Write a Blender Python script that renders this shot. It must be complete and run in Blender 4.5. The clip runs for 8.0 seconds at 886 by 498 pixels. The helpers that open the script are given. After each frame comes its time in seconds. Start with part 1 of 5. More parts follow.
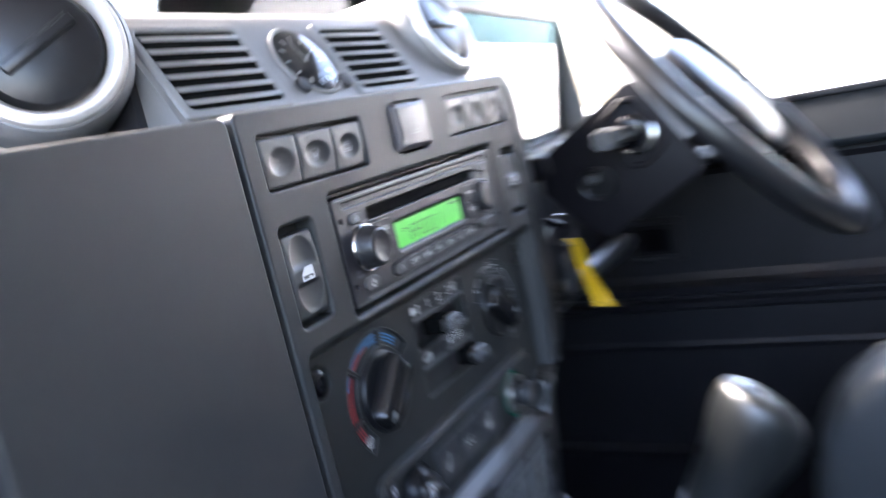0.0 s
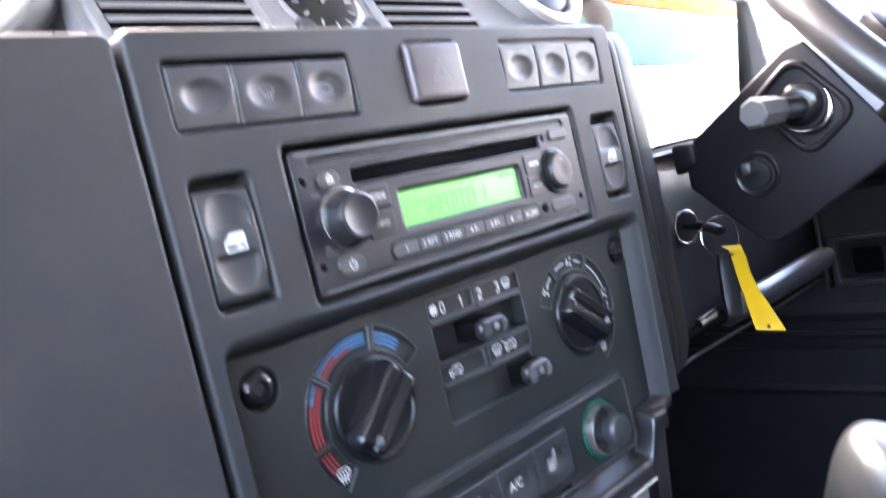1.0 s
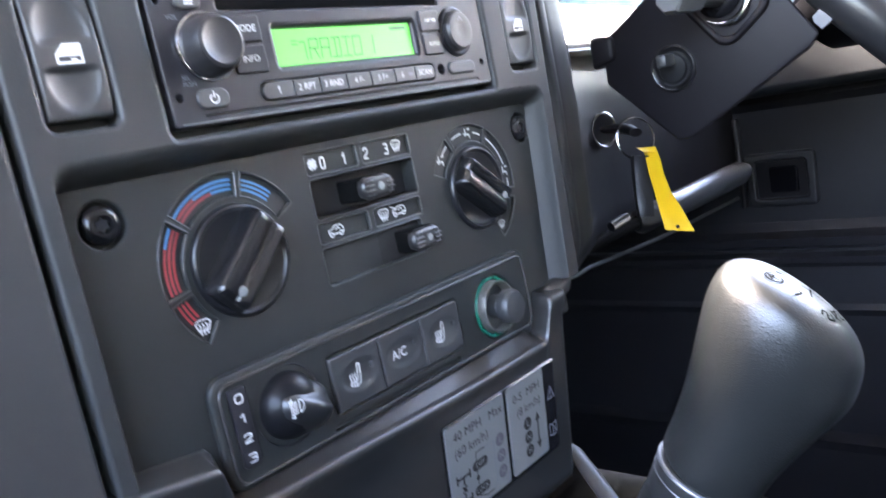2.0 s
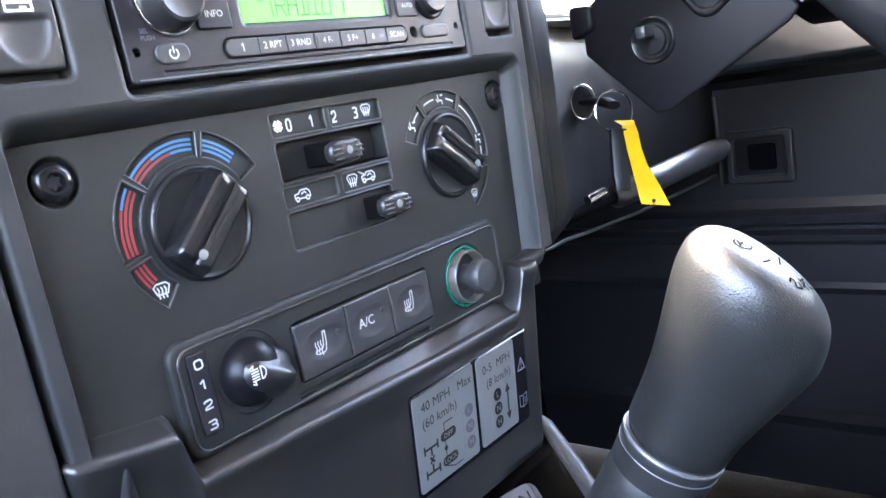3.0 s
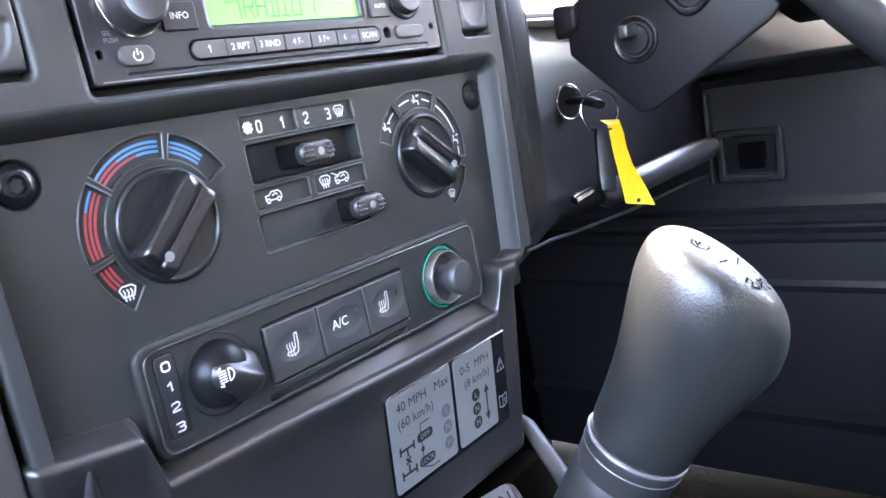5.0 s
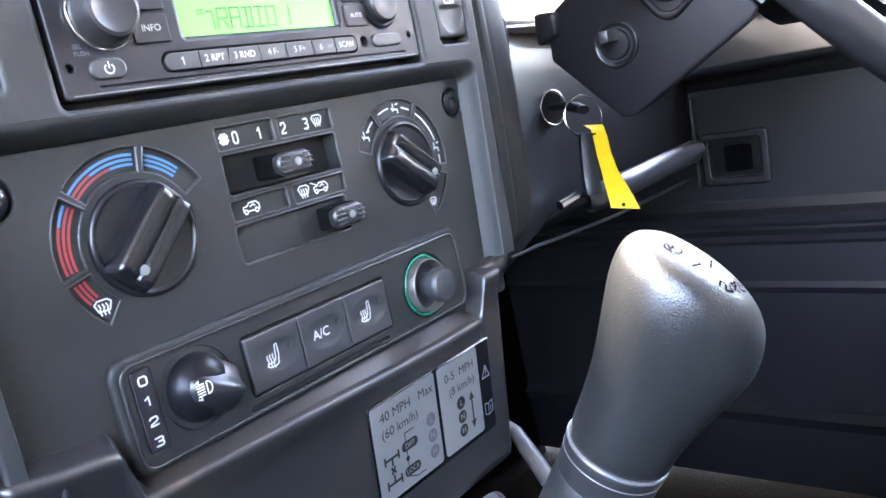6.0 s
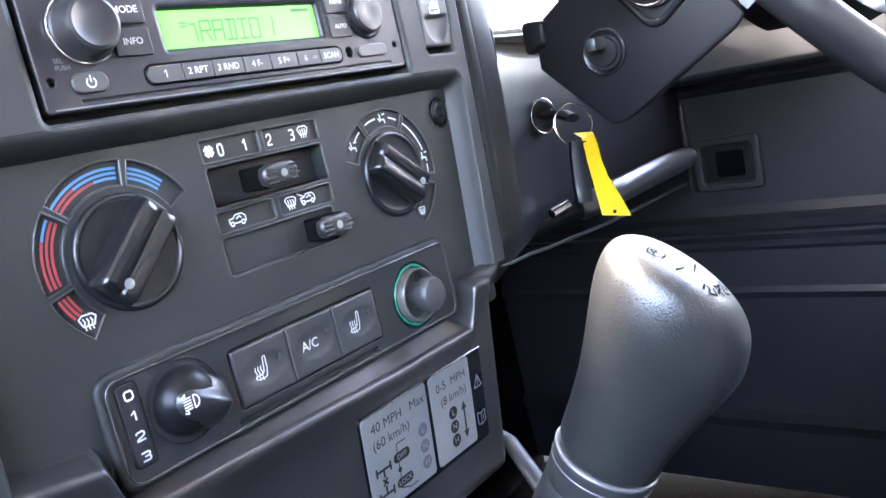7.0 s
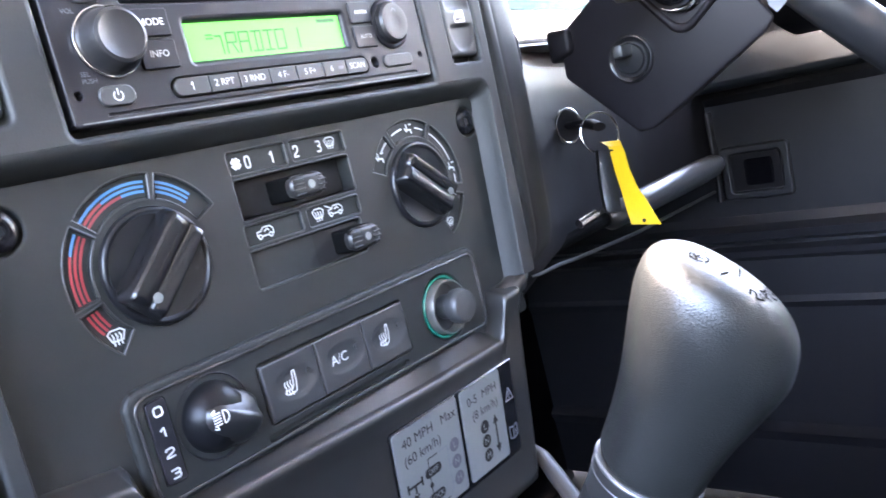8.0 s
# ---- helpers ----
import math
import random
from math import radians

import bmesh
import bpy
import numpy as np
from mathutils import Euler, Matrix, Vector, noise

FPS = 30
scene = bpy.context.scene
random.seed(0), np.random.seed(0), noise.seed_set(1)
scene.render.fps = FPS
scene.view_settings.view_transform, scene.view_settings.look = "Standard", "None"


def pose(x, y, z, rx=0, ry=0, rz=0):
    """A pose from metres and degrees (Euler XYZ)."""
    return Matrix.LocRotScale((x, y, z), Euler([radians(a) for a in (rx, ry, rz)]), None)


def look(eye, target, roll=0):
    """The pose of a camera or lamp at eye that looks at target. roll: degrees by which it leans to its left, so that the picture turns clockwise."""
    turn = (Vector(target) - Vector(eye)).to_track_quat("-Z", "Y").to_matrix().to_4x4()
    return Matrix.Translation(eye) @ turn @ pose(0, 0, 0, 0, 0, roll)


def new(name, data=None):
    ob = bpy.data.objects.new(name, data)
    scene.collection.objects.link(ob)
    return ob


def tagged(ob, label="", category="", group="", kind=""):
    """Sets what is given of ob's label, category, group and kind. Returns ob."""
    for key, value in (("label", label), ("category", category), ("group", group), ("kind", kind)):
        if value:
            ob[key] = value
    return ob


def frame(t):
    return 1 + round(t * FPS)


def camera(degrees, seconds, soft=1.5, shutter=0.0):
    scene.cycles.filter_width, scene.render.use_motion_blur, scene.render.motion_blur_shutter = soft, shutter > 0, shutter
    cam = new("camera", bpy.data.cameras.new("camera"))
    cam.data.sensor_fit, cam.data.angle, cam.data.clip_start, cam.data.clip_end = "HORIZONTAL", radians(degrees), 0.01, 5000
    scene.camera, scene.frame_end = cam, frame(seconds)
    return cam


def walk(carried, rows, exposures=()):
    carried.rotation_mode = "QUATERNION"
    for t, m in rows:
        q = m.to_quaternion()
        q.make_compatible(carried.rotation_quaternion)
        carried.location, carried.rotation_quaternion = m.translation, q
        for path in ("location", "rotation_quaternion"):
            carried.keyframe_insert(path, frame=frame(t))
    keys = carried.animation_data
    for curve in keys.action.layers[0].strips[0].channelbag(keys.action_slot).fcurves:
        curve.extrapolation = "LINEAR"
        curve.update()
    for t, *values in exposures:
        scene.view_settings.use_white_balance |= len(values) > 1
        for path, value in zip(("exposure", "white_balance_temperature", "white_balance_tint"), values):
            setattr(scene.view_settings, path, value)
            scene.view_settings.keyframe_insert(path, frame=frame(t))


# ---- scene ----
cam = camera(58.65, 8.0, 1.5, 1.0)
PATH = [
    (0, (-0.3107, -0.2354, 0.0856), (0.5444, 0.2591, -0.0701), -13.25),
    (0.2, (-0.2518, -0.2292, 0.0704), (0.5509, 0.3538, -0.0553), -14.11),
    (0.3, (-0.2306, -0.2263, 0.0683), (0.5500, 0.3883, -0.0456), -14.02),
    (0.5, (-0.1977, -0.2301, 0.0557), (0.5348, 0.4476, -0.0086), -14.56),
    (0.7, (-0.1834, -0.2289, 0.0494), (0.5372, 0.4616, -0.0140), -13.62),
    (1, (-0.1767, -0.2474, 0.0278), (0.5276, 0.4604, -0.0267), -13.64),
    (1.2, (-0.1708, -0.2464, 0.0163), (0.5451, 0.4491, -0.0466), -13.47),
    (1.5, (-0.1626, -0.2453, -0.0052), (0.5687, 0.4333, -0.0748), -13.64),
    (2, (-0.1532, -0.2474, -0.0147), (0.5836, 0.4125, -0.1615), -11.91),
    (3.5, (-0.1450, -0.2467, -0.0225), (0.5996, 0.3953, -0.2054), -10.90),
    (4, (-0.1434, -0.2506, -0.0225), (0.6000, 0.3920, -0.2083), -10.91),
    (4.5, (-0.1408, -0.2535, -0.0223), (0.6020, 0.3902, -0.2067), -10.98),
    (6, (-0.1337, -0.2600, -0.0237), (0.6177, 0.3767, -0.1971), -12.18),
    (6.5, (-0.1321, -0.2606, -0.0241), (0.6249, 0.3704, -0.1937), -12.55),
    (7, (-0.1308, -0.2626, -0.0256), (0.6264, 0.3705, -0.1863), -13.05),
    (7.5, (-0.1297, -0.2596, -0.0259), (0.6257, 0.3776, -0.1783), -13.41),
    (8, (-0.1285, -0.2561, -0.0276), (0.6160, 0.3975, -0.1638), -14.09),
]

walk(cam, [(t, look(eye, target, roll)) for t, eye, target, roll in PATH], exposures=[(0, 5.3, 6650, 16), (0.5, 6.3, 6800, 20), (1.0, 6.3, 6950, 20), (1.5, 6.25, 7050, 20), (2.0, 6.45, 7150, 18), (3.5, 6.93, 7200, 18), (4.5, 7.03, 7200, 19), (8, 6.98, 7150, 20)])

# ---- light: bright overcast sky through the windows ----
world = bpy.data.worlds.new("sky")
scene.world = world
world.use_nodes = True
wn = world.node_tree.nodes
sky = wn.new("ShaderNodeTexSky")
sky.sky_type = "NISHITA"
sky.sun_disc = False
sky.sun_elevation, sky.sun_rotation = radians(51), radians(5)
sky.air_density, sky.dust_density = 1.0, 3.0
wn["Background"].inputs["Strength"].default_value = 0.13
world.node_tree.links.new(sky.outputs["Color"], wn["Background"].inputs["Color"])
sun = new("sun", bpy.data.lights.new("sun", "SUN"))
sun.data.energy, sun.data.angle, sun.data.color = 1.6, radians(12), (1, 0.97, 0.93)
sun.matrix_world = look((0, 0, 0), (-0.05, -0.62, -0.78))

# ---- materials ----


def material(name, colour, rough=0.5, metal=0.0, grain=0.0, grain_size=0.0008, vary=0.07, spec=0.5, emit=0.0, brown_sheen=None):
    """A plastic or metal: colour with cloudy variation at two scales, fine relief of grain metres deep."""
    m = bpy.data.materials.new(name)
    m.use_nodes = True
    n, l = m.node_tree.nodes, m.node_tree.links
    b = n["Principled BSDF"]
    b.inputs["Base Color"].default_value = (*colour, 1)
    b.inputs["Roughness"].default_value, b.inputs["Metallic"].default_value = rough, metal
    b.inputs["Specular IOR Level"].default_value = spec
    if emit:
        b.inputs["Emission Color"].default_value, b.inputs["Emission Strength"].default_value = (*colour, 1), emit
    where = n.new("ShaderNodeTexCoord").outputs["Object"]
    if vary:
        big, small = n.new("ShaderNodeTexNoise"), n.new("ShaderNodeTexNoise")
        big.inputs["Scale"].default_value, small.inputs["Scale"].default_value = 16, 1100
        big.inputs["Detail"].default_value, small.inputs["Detail"].default_value = 5, 3
        mean = n.new("ShaderNodeMath")
        mean.operation = "ADD"
        for k, tex in enumerate((big, small)):
            l.new(where, tex.inputs["Vector"])
            l.new(tex.outputs["Fac"], mean.inputs[k])
        span = n.new("ShaderNodeMapRange")
        span.inputs["From Min"].default_value, span.inputs["From Max"].default_value = 0.7, 1.3
        span.inputs["To Min"].default_value, span.inputs["To Max"].default_value = 1 - vary, 1 + vary
        l.new(mean.outputs[0], span.inputs["Value"])
        tint = n.new("ShaderNodeVectorMath")
        tint.operation = "SCALE"
        tint.inputs[0].default_value = colour
        l.new(span.outputs[0], tint.inputs["Scale"])
        l.new(tint.outputs[0], b.inputs["Base Color"])
        # cloudy second tint, for a brown reflection painted into the base colour
        if brown_sheen:
            cloud, cut, mix = n.new("ShaderNodeTexNoise"), n.new("ShaderNodeMapRange"), n.new("ShaderNodeMix")
            cloud.inputs["Scale"].default_value, cloud.inputs["Detail"].default_value = 28, 6
            cut.inputs["From Min"].default_value, cut.inputs["From Max"].default_value = 0.45, 0.75
            mix.data_type = "RGBA"
            l.new(where, cloud.inputs["Vector"])
            l.new(cloud.outputs["Fac"], cut.inputs["Value"])
            l.new(cut.outputs[0], mix.inputs[0])
            l.new(tint.outputs[0], mix.inputs[6])
            mix.inputs[7].default_value = (*brown_sheen, 1)
            l.new(mix.outputs[2], b.inputs["Base Color"])
        sheen = n.new("ShaderNodeMapRange")
        sheen.inputs["From Min"].default_value, sheen.inputs["From Max"].default_value = 0.7, 1.3
        sheen.inputs["To Min"].default_value, sheen.inputs["To Max"].default_value = rough * (1 - vary), rough * (1 + vary)
        l.new(mean.outputs[0], sheen.inputs["Value"])
        l.new(sheen.outputs[0], b.inputs["Roughness"])
    if grain:
        tex, bump = n.new("ShaderNodeTexNoise"), n.new("ShaderNodeBump")
        tex.inputs["Scale"].default_value = 1 / grain_size
        tex.inputs["Detail"].default_value = 2
        bump.inputs["Distance"].default_value, bump.inputs["Strength"].default_value = grain, 1
        l.new(where, tex.inputs["Vector"])
        l.new(tex.outputs[0], bump.inputs["Height"])
        l.new(bump.outputs[0], b.inputs["Normal"])
    return m


def clear_glass(name, gloss=1.45, tint=(1, 1, 1)):
    """A thin clear pane: see-through, with gloss that grows towards grazing angles."""
    m = bpy.data.materials.new(name)
    m.use_nodes = True
    n, l = m.node_tree.nodes, m.node_tree.links
    n.remove(n["Principled BSDF"])
    see, shine, mix, fres = (n.new("ShaderNode" + k) for k in ("BsdfTransparent", "BsdfGlossy", "MixShader", "Fresnel"))
    see.inputs["Color"].default_value = (*tint, 1)
    shine.inputs["Roughness"].default_value = 0.01
    fres.inputs["IOR"].default_value = gloss
    l.new(fres.outputs[0], mix.inputs[0])
    l.new(see.outputs[0], mix.inputs[1])
    l.new(shine.outputs[0], mix.inputs[2])
    l.new(mix.outputs[0], n["Material Output"].inputs["Surface"])
    return m


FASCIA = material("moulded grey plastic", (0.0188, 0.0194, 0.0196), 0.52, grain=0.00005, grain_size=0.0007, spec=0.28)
# the console ledge's brown reflection is mixed into its colour
LIPPLASTIC = material("worn satin console plastic", (0.0135, 0.0134, 0.0132), 0.33, grain=0.00001, grain_size=0.0009, vary=0.04, spec=0.6, brown_sheen=(0.022, 0.018, 0.0155))
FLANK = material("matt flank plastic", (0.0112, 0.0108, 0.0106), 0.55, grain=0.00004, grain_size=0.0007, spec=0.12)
PLATE = material("satin dark plastic", (0.0139, 0.0147, 0.0143), 0.5, grain=0.00003, grain_size=0.0006, spec=0.24)
RADIO = material("radio face plastic", (0.0105, 0.0098, 0.0122), 0.42, spec=0.33, grain=0.00001, grain_size=0.0005)
STALKEND = material("pale worn stalk plastic", (0.06, 0.06, 0.06), 0.35, vary=0.1)
BUTTON = material("soft button plastic", (0.022, 0.022, 0.0225), 0.45, grain=0.00002, grain_size=0.0005)
GLOSS = material("glossy black plastic", (0.005, 0.005, 0.006), 0.24, vary=0.02, spec=0.4)
SATIN = material("black knob plastic", (0.006, 0.006, 0.007), 0.32, vary=0.03, spec=0.38)
DIALKNOB = material("satin radio knob plastic", (0.0115, 0.011, 0.012), 0.4, vary=0.05, spec=0.45)
DOME = material("dull black knob plastic", (0.005, 0.005, 0.0058), 0.34, vary=0.03, spec=0.16)
# bluer and paler than the door trim, to carry the sky light
CAPPING = material("grained capping", (0.0105, 0.0128, 0.0152), 0.5, grain=0.0001, grain_size=0.0014, spec=0.18)
GRIP = material("glossy black grip plastic", (0.006, 0.006, 0.0065), 0.24, vary=0.05, grain=0.000006, grain_size=0.0006, spec=0.5)
LEVERGRIP = material("glossy black lever grip", (0.012, 0.012, 0.0125), 0.32, vary=0.04, spec=0.8)
WING = material("satin black wing plastic", (0.009, 0.009, 0.0095), 0.34, vary=0.03, spec=0.5)
GLOVE = material("flat passenger panel plastic", (0.02, 0.0195, 0.0195), 0.52, grain=0.00005, grain_size=0.0007, spec=0.35)
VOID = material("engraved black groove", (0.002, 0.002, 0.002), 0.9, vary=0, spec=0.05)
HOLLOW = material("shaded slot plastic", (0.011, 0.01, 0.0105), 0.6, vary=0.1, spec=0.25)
BLACK = material("matt black hollow", (0.006, 0.006, 0.008), 0.7)
# dash plastic paled to carry the sunlight on it, and some dust
TOP = material("grained top with sunlight in its tone", (0.105, 0.103, 0.101), 0.55, grain=0.00015, grain_size=0.0014)
# top of the driver's panel; the glare on it is put into the colour
ROLL = material("glare-toned dash roundover", (0.045, 0.045, 0.046), 0.45, grain=0.0001, grain_size=0.0012)
DARKTRIM = material("grained dark door trim", (0.0095, 0.0092, 0.0112), 0.44, grain=0.00007, grain_size=0.0012, spec=0.34)
KNOB = material("leather-grained knob plastic", (0.0115, 0.0122, 0.0118), 0.3, grain=0.00016, grain_size=0.00048, vary=0.06, spec=0.62)
RIMSKIN = material("stippled wheel rim skin", (0.0115, 0.0115, 0.0125), 0.32, grain=0.0001, grain_size=0.002, spec=0.65)
COVER = material("grey wheel cover and glare-toned spokes", (0.14, 0.143, 0.15), 0.42, vary=0.04)
CARPET = material("black carpet", (0.002, 0.002, 0.0027), 0.95, grain=0.0012, grain_size=0.003, spec=0.02)
SEATCLOTH = material("grey seat vinyl", (0.032, 0.036, 0.038), 0.5, grain=0.0002, grain_size=0.002)
LINER = material("pale head lining", (0.2, 0.2, 0.195), 0.9, grain=0.0004, grain_size=0.004)
SILVER = material("brushed silver plate", (0.135, 0.142, 0.14), 0.42, 0.25, vary=0.06)
CHROME = material("polished chrome", (0.75, 0.75, 0.76), 0.13, 1.0, vary=0.05)
EDGE = material("pale worn metal edge", (0.038, 0.038, 0.04), 0.4, 0.3)
RINGSTEEL = material("worn steel ring", (0.62, 0.61, 0.6), 0.22, 1.0, vary=0.08)
SOCKETMETAL = material("dull socket metal", (0.12, 0.112, 0.1), 0.36, 0.6, vary=0.15)
RINGMETAL = material("silver painted vent ring", (0.6, 0.57, 0.54), 0.34, 0.7, vary=0.06)
WHITE = material("white print", (0.48, 0.48, 0.48), 0.5, vary=0.05)
GREYPRINT = material("grey print", (0.1, 0.105, 0.125), 0.5, vary=0.05)
FAINT = material("faint engraved mark", (0.09, 0.085, 0.085), 0.45, vary=0.05)
INK = material("black ink", (0.004, 0.004, 0.004), 0.5, vary=0.05, spec=0.2)
LILAC = material("faded grey print", (0.05, 0.05, 0.06), 0.5, vary=0.05)
BLUE = material("blue print", (0.024, 0.125, 0.26), 0.5, vary=0.08)
RED = material("red print", (0.2, 0.015, 0.019), 0.5, vary=0.08)
GREENLCD = material("green backlit display", (0.085, 0.5, 0.07), 0.3, vary=0.03, emit=0.0085)
SEGMENT = material("dark display segment", (0.018, 0.1, 0.022), 0.4, vary=0.05)
GREENRING = material("green translucent ring", (0.0, 0.11, 0.07), 0.25, vary=0.05)
SLEEVE = material("smooth grey lever sleeve", (0.0155, 0.0158, 0.0158), 0.4, grain=0.00002, grain_size=0.0008, vary=0.08, spec=0.4)
COLLARGLINT = material("pale collar highlight", (0.125, 0.125, 0.128), 0.3, 0.4, vary=0.05)
RIMLINE = material("polished rim plastic", (0.026, 0.025, 0.025), 0.24, vary=0.1, spec=0.7)
WORNLIP = material("worn shiny recess lip", (0.0165, 0.0172, 0.017), 0.36, vary=0.06, spec=0.55)
SLIDERCAP = material("satin slider plastic", (0.012, 0.0115, 0.0115), 0.34, vary=0.05, spec=0.45)
RIBGREY = material("worn grey rib", (0.024, 0.023, 0.023), 0.35, vary=0.05)
YELLOW = material("yellow plastic tag", (0.5, 0.3, 0.008), 0.35, vary=0.08)
WINDOW = clear_glass("window glass", 1.45)
LENS = clear_glass("instrument lens", 1.36)
CONCRETE = material("pale concrete yard", (0.55, 0.54, 0.52), 0.9, vary=0.2)
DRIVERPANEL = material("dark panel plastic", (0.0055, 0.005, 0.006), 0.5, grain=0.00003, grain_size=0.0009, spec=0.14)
COLUMN = material("black column plastic", (0.0058, 0.005, 0.0062), 0.5, grain=0.00005, grain_size=0.0009, spec=0.13)
WHITEWALL = material("white painted wall", (0.8, 0.8, 0.79), 0.7)
TEALWALL = material("teal cladding", (0.06, 0.13, 0.15), 0.6, spec=0.2)
YELLOWBAND = material("ochre painted band", (0.16, 0.08, 0.012), 0.6, spec=0.2)
DARKROOF = material("grey sheet roof", (0.075, 0.085, 0.11), 0.5)

from mathutils.geometry import delaunay_2d_cdt

# ---- mesh helpers: lengths in millimetres, x to the right, y into the dash, z up ----
MM = 0.001
PLACE = {}
# the dash face is the upright plane; the rest of the cabin leans a little against it
UPRIGHT = Matrix.Identity(4)
CABIN = Matrix(((0.99995, -0.01024, -0.0018, -1.46), (0.01018, 0.99949, -0.03028, 1.96), (0.00211, 0.03026, 0.99954, 0.34), (0, 0, 0, 1)))
STAND = [UPRIGHT]


def thing(name, at, label, category, group="", kind=""):
    ob = new(name)
    ob.empty_display_size = 0.02
    ob.location = (STAND[0] @ Vector(at)) * MM
    PLACE[ob.name] = ob.location.copy()
    return tagged(ob, label, category, group, kind)


def part(name, bm, mat, parent=None, label="", angle=35, flat=False):
    """Links a bmesh, in millimetres, as one mesh object under a thing or a part."""
    bmesh.ops.transform(bm, matrix=STAND[0], verts=bm.verts)
    pts = [v.co for v in bm.verts]
    mid = sum(pts, Vector()) / max(1, len(pts))
    for v in bm.verts:
        v.co = (v.co - mid) * MM
    bmesh.ops.recalc_face_normals(bm, faces=bm.faces)
    layer = bm.faces.layers.int.get("flat")
    bm.edges.index_update()
    rims = [e.index for e in bm.edges if layer and len(e.link_faces) == 2 and e.link_faces[0][layer] != e.link_faces[1][layer]]
    me = bpy.data.meshes.new(name)
    bm.to_mesh(me)
    bm.free()
    me.materials.append(mat)
    if not flat:
        me.shade_smooth()
        me.set_sharp_from_angle(angle=radians(angle))
        for k in rims:
            me.edges[k].use_edge_sharp = True
    ob = new(name, me)
    ob.location = mid * MM
    PLACE[ob.name] = ob.location.copy()
    if parent:
        ob.parent = parent
        ob.matrix_parent_inverse = Matrix.Translation(-PLACE[parent.name])
    return tagged(ob, label) if label else ob


def rrect(x0, x1, z0, z1, r, n=5):
    """A rounded rectangle as a function of the distance by which it grows."""
    def grown(d=0.0):
        q = max(r + d, 0.05)
        out = []
        for cx, cz, a in ((x1 + d - q, z1 + d - q, 0), (x0 - d + q, z1 + d - q, 90), (x0 - d + q, z0 - d + q, 180), (x1 + d - q, z0 - d + q, 270)):
            out += [(cx + q * math.cos(radians(a + 90 * k / n)), cz + q * math.sin(radians(a + 90 * k / n))) for k in range(n + 1)]
        return out
    return grown


def disc(cx, cz, r, n=40):
    return lambda d=0.0: [(cx + (r + d) * math.cos(2 * math.pi * k / n), cz + (r + d) * math.sin(2 * math.pi * k / n)) for k in range(n)]


def sector(cx, cz, r0, r1, a0, a1, n=18):
    """A piece of a ring between two angles in degrees."""
    def grown(d=0.0):
        e = math.degrees(d / ((r0 + r1) / 2))
        ang = [a0 - e + (a1 - a0 + 2 * e) * k / n for k in range(n + 1)]
        return [(cx + (r1 + d) * math.cos(radians(a)), cz + (r1 + d) * math.sin(radians(a))) for a in ang] + [
            (cx + (r0 - d) * math.cos(radians(a)), cz + (r0 - d) * math.sin(radians(a))) for a in reversed(ang)]
    return grown


def ring_of(bm, pts, y):
    return [bm.verts.new((p[0], y(*p) if callable(y) else y, p[1])) for p in pts]


def bridge(bm, a, b):
    for k in range(len(a)):
        bm.faces.new((a[k - 1], a[k], b[k], b[k - 1]))


def inside(p, ring):
    odd = False
    for k in range(len(ring)):
        (ax, az), (bx, bz) = ring[k - 1], ring[k]
        if (az > p[1]) != (bz > p[1]) and p[0] < ax + (p[1] - az) * (bx - ax) / (bz - az):
            odd = not odd
    return odd


def fill(bm, rings):
    """Closes the face inside the first ring and outside the others; all lie across y."""
    flat_layer = bm.faces.layers.int["flat"]
    verts = [v for ring in rings for v in ring]
    edges, start = [], 0
    for ring in rings:
        edges += [(start + k, start + (k + 1) % len(ring)) for k in range(len(ring))]
        start += len(ring)
    flat = [[(v.co.x, v.co.z) for v in ring] for ring in rings]
    out, _, tris, origin, *_ = delaunay_2d_cdt([Vector((v.co.x, v.co.z)) for v in verts], edges, [], 0, 1e-4)
    for t in tris:
        c = sum((out[i] for i in t), Vector((0, 0))) / 3
        if inside(c, flat[0]) and not any(inside(c, f) for f in flat[1:]):
            corner = [verts[origin[i][0]] if origin[i] else None for i in t]
            if None not in corner and len(set(corner)) == 3 and not bm.faces.get(corner):
                bm.faces.new(corner)[flat_layer] = 1


def panel(outline, holes, y=0.0, edge=2.0, back=12.0, steps=4):
    """A moulded plate facing -y, with rounded rim; holes: (shape, fillet, depth, floor)."""
    bm = bmesh.new()
    bm.faces.layers.int.new("flat")
    front = ring_of(bm, outline(-edge), y)
    edges = [front]
    last = front
    for k in range(1, steps + 1):
        a = math.pi / 2 * k / steps
        nxt = ring_of(bm, outline(-edge + edge * math.sin(a)), y + edge * (1 - math.cos(a)))
        bridge(bm, last, nxt)
        last = nxt
    bridge(bm, last, ring_of(bm, outline(0), y + back))
    floors = []
    for shape, f, depth, floor, *ramp in holes:
        ring = ring_of(bm, shape(f), y)
        edges.append(ring)
        last = ring
        curve = ramp[0] if ramp else [(f - f * math.sin(math.pi / 2 * k / steps), f - f * math.cos(math.pi / 2 * k / steps)) for k in range(1, steps + 1)]
        for d, deep in curve:
            nxt = ring_of(bm, shape(d), y + deep)
            bridge(bm, last, nxt)
            last = nxt
        nxt = ring_of(bm, shape(0), y + depth)
        bridge(bm, last, nxt)
        if floor:
            floors.append(nxt)
    fill(bm, edges)
    for some in floors:
        fill(bm, [some])
    bmesh.ops.remove_doubles(bm, verts=bm.verts, dist=1e-4)
    return bm


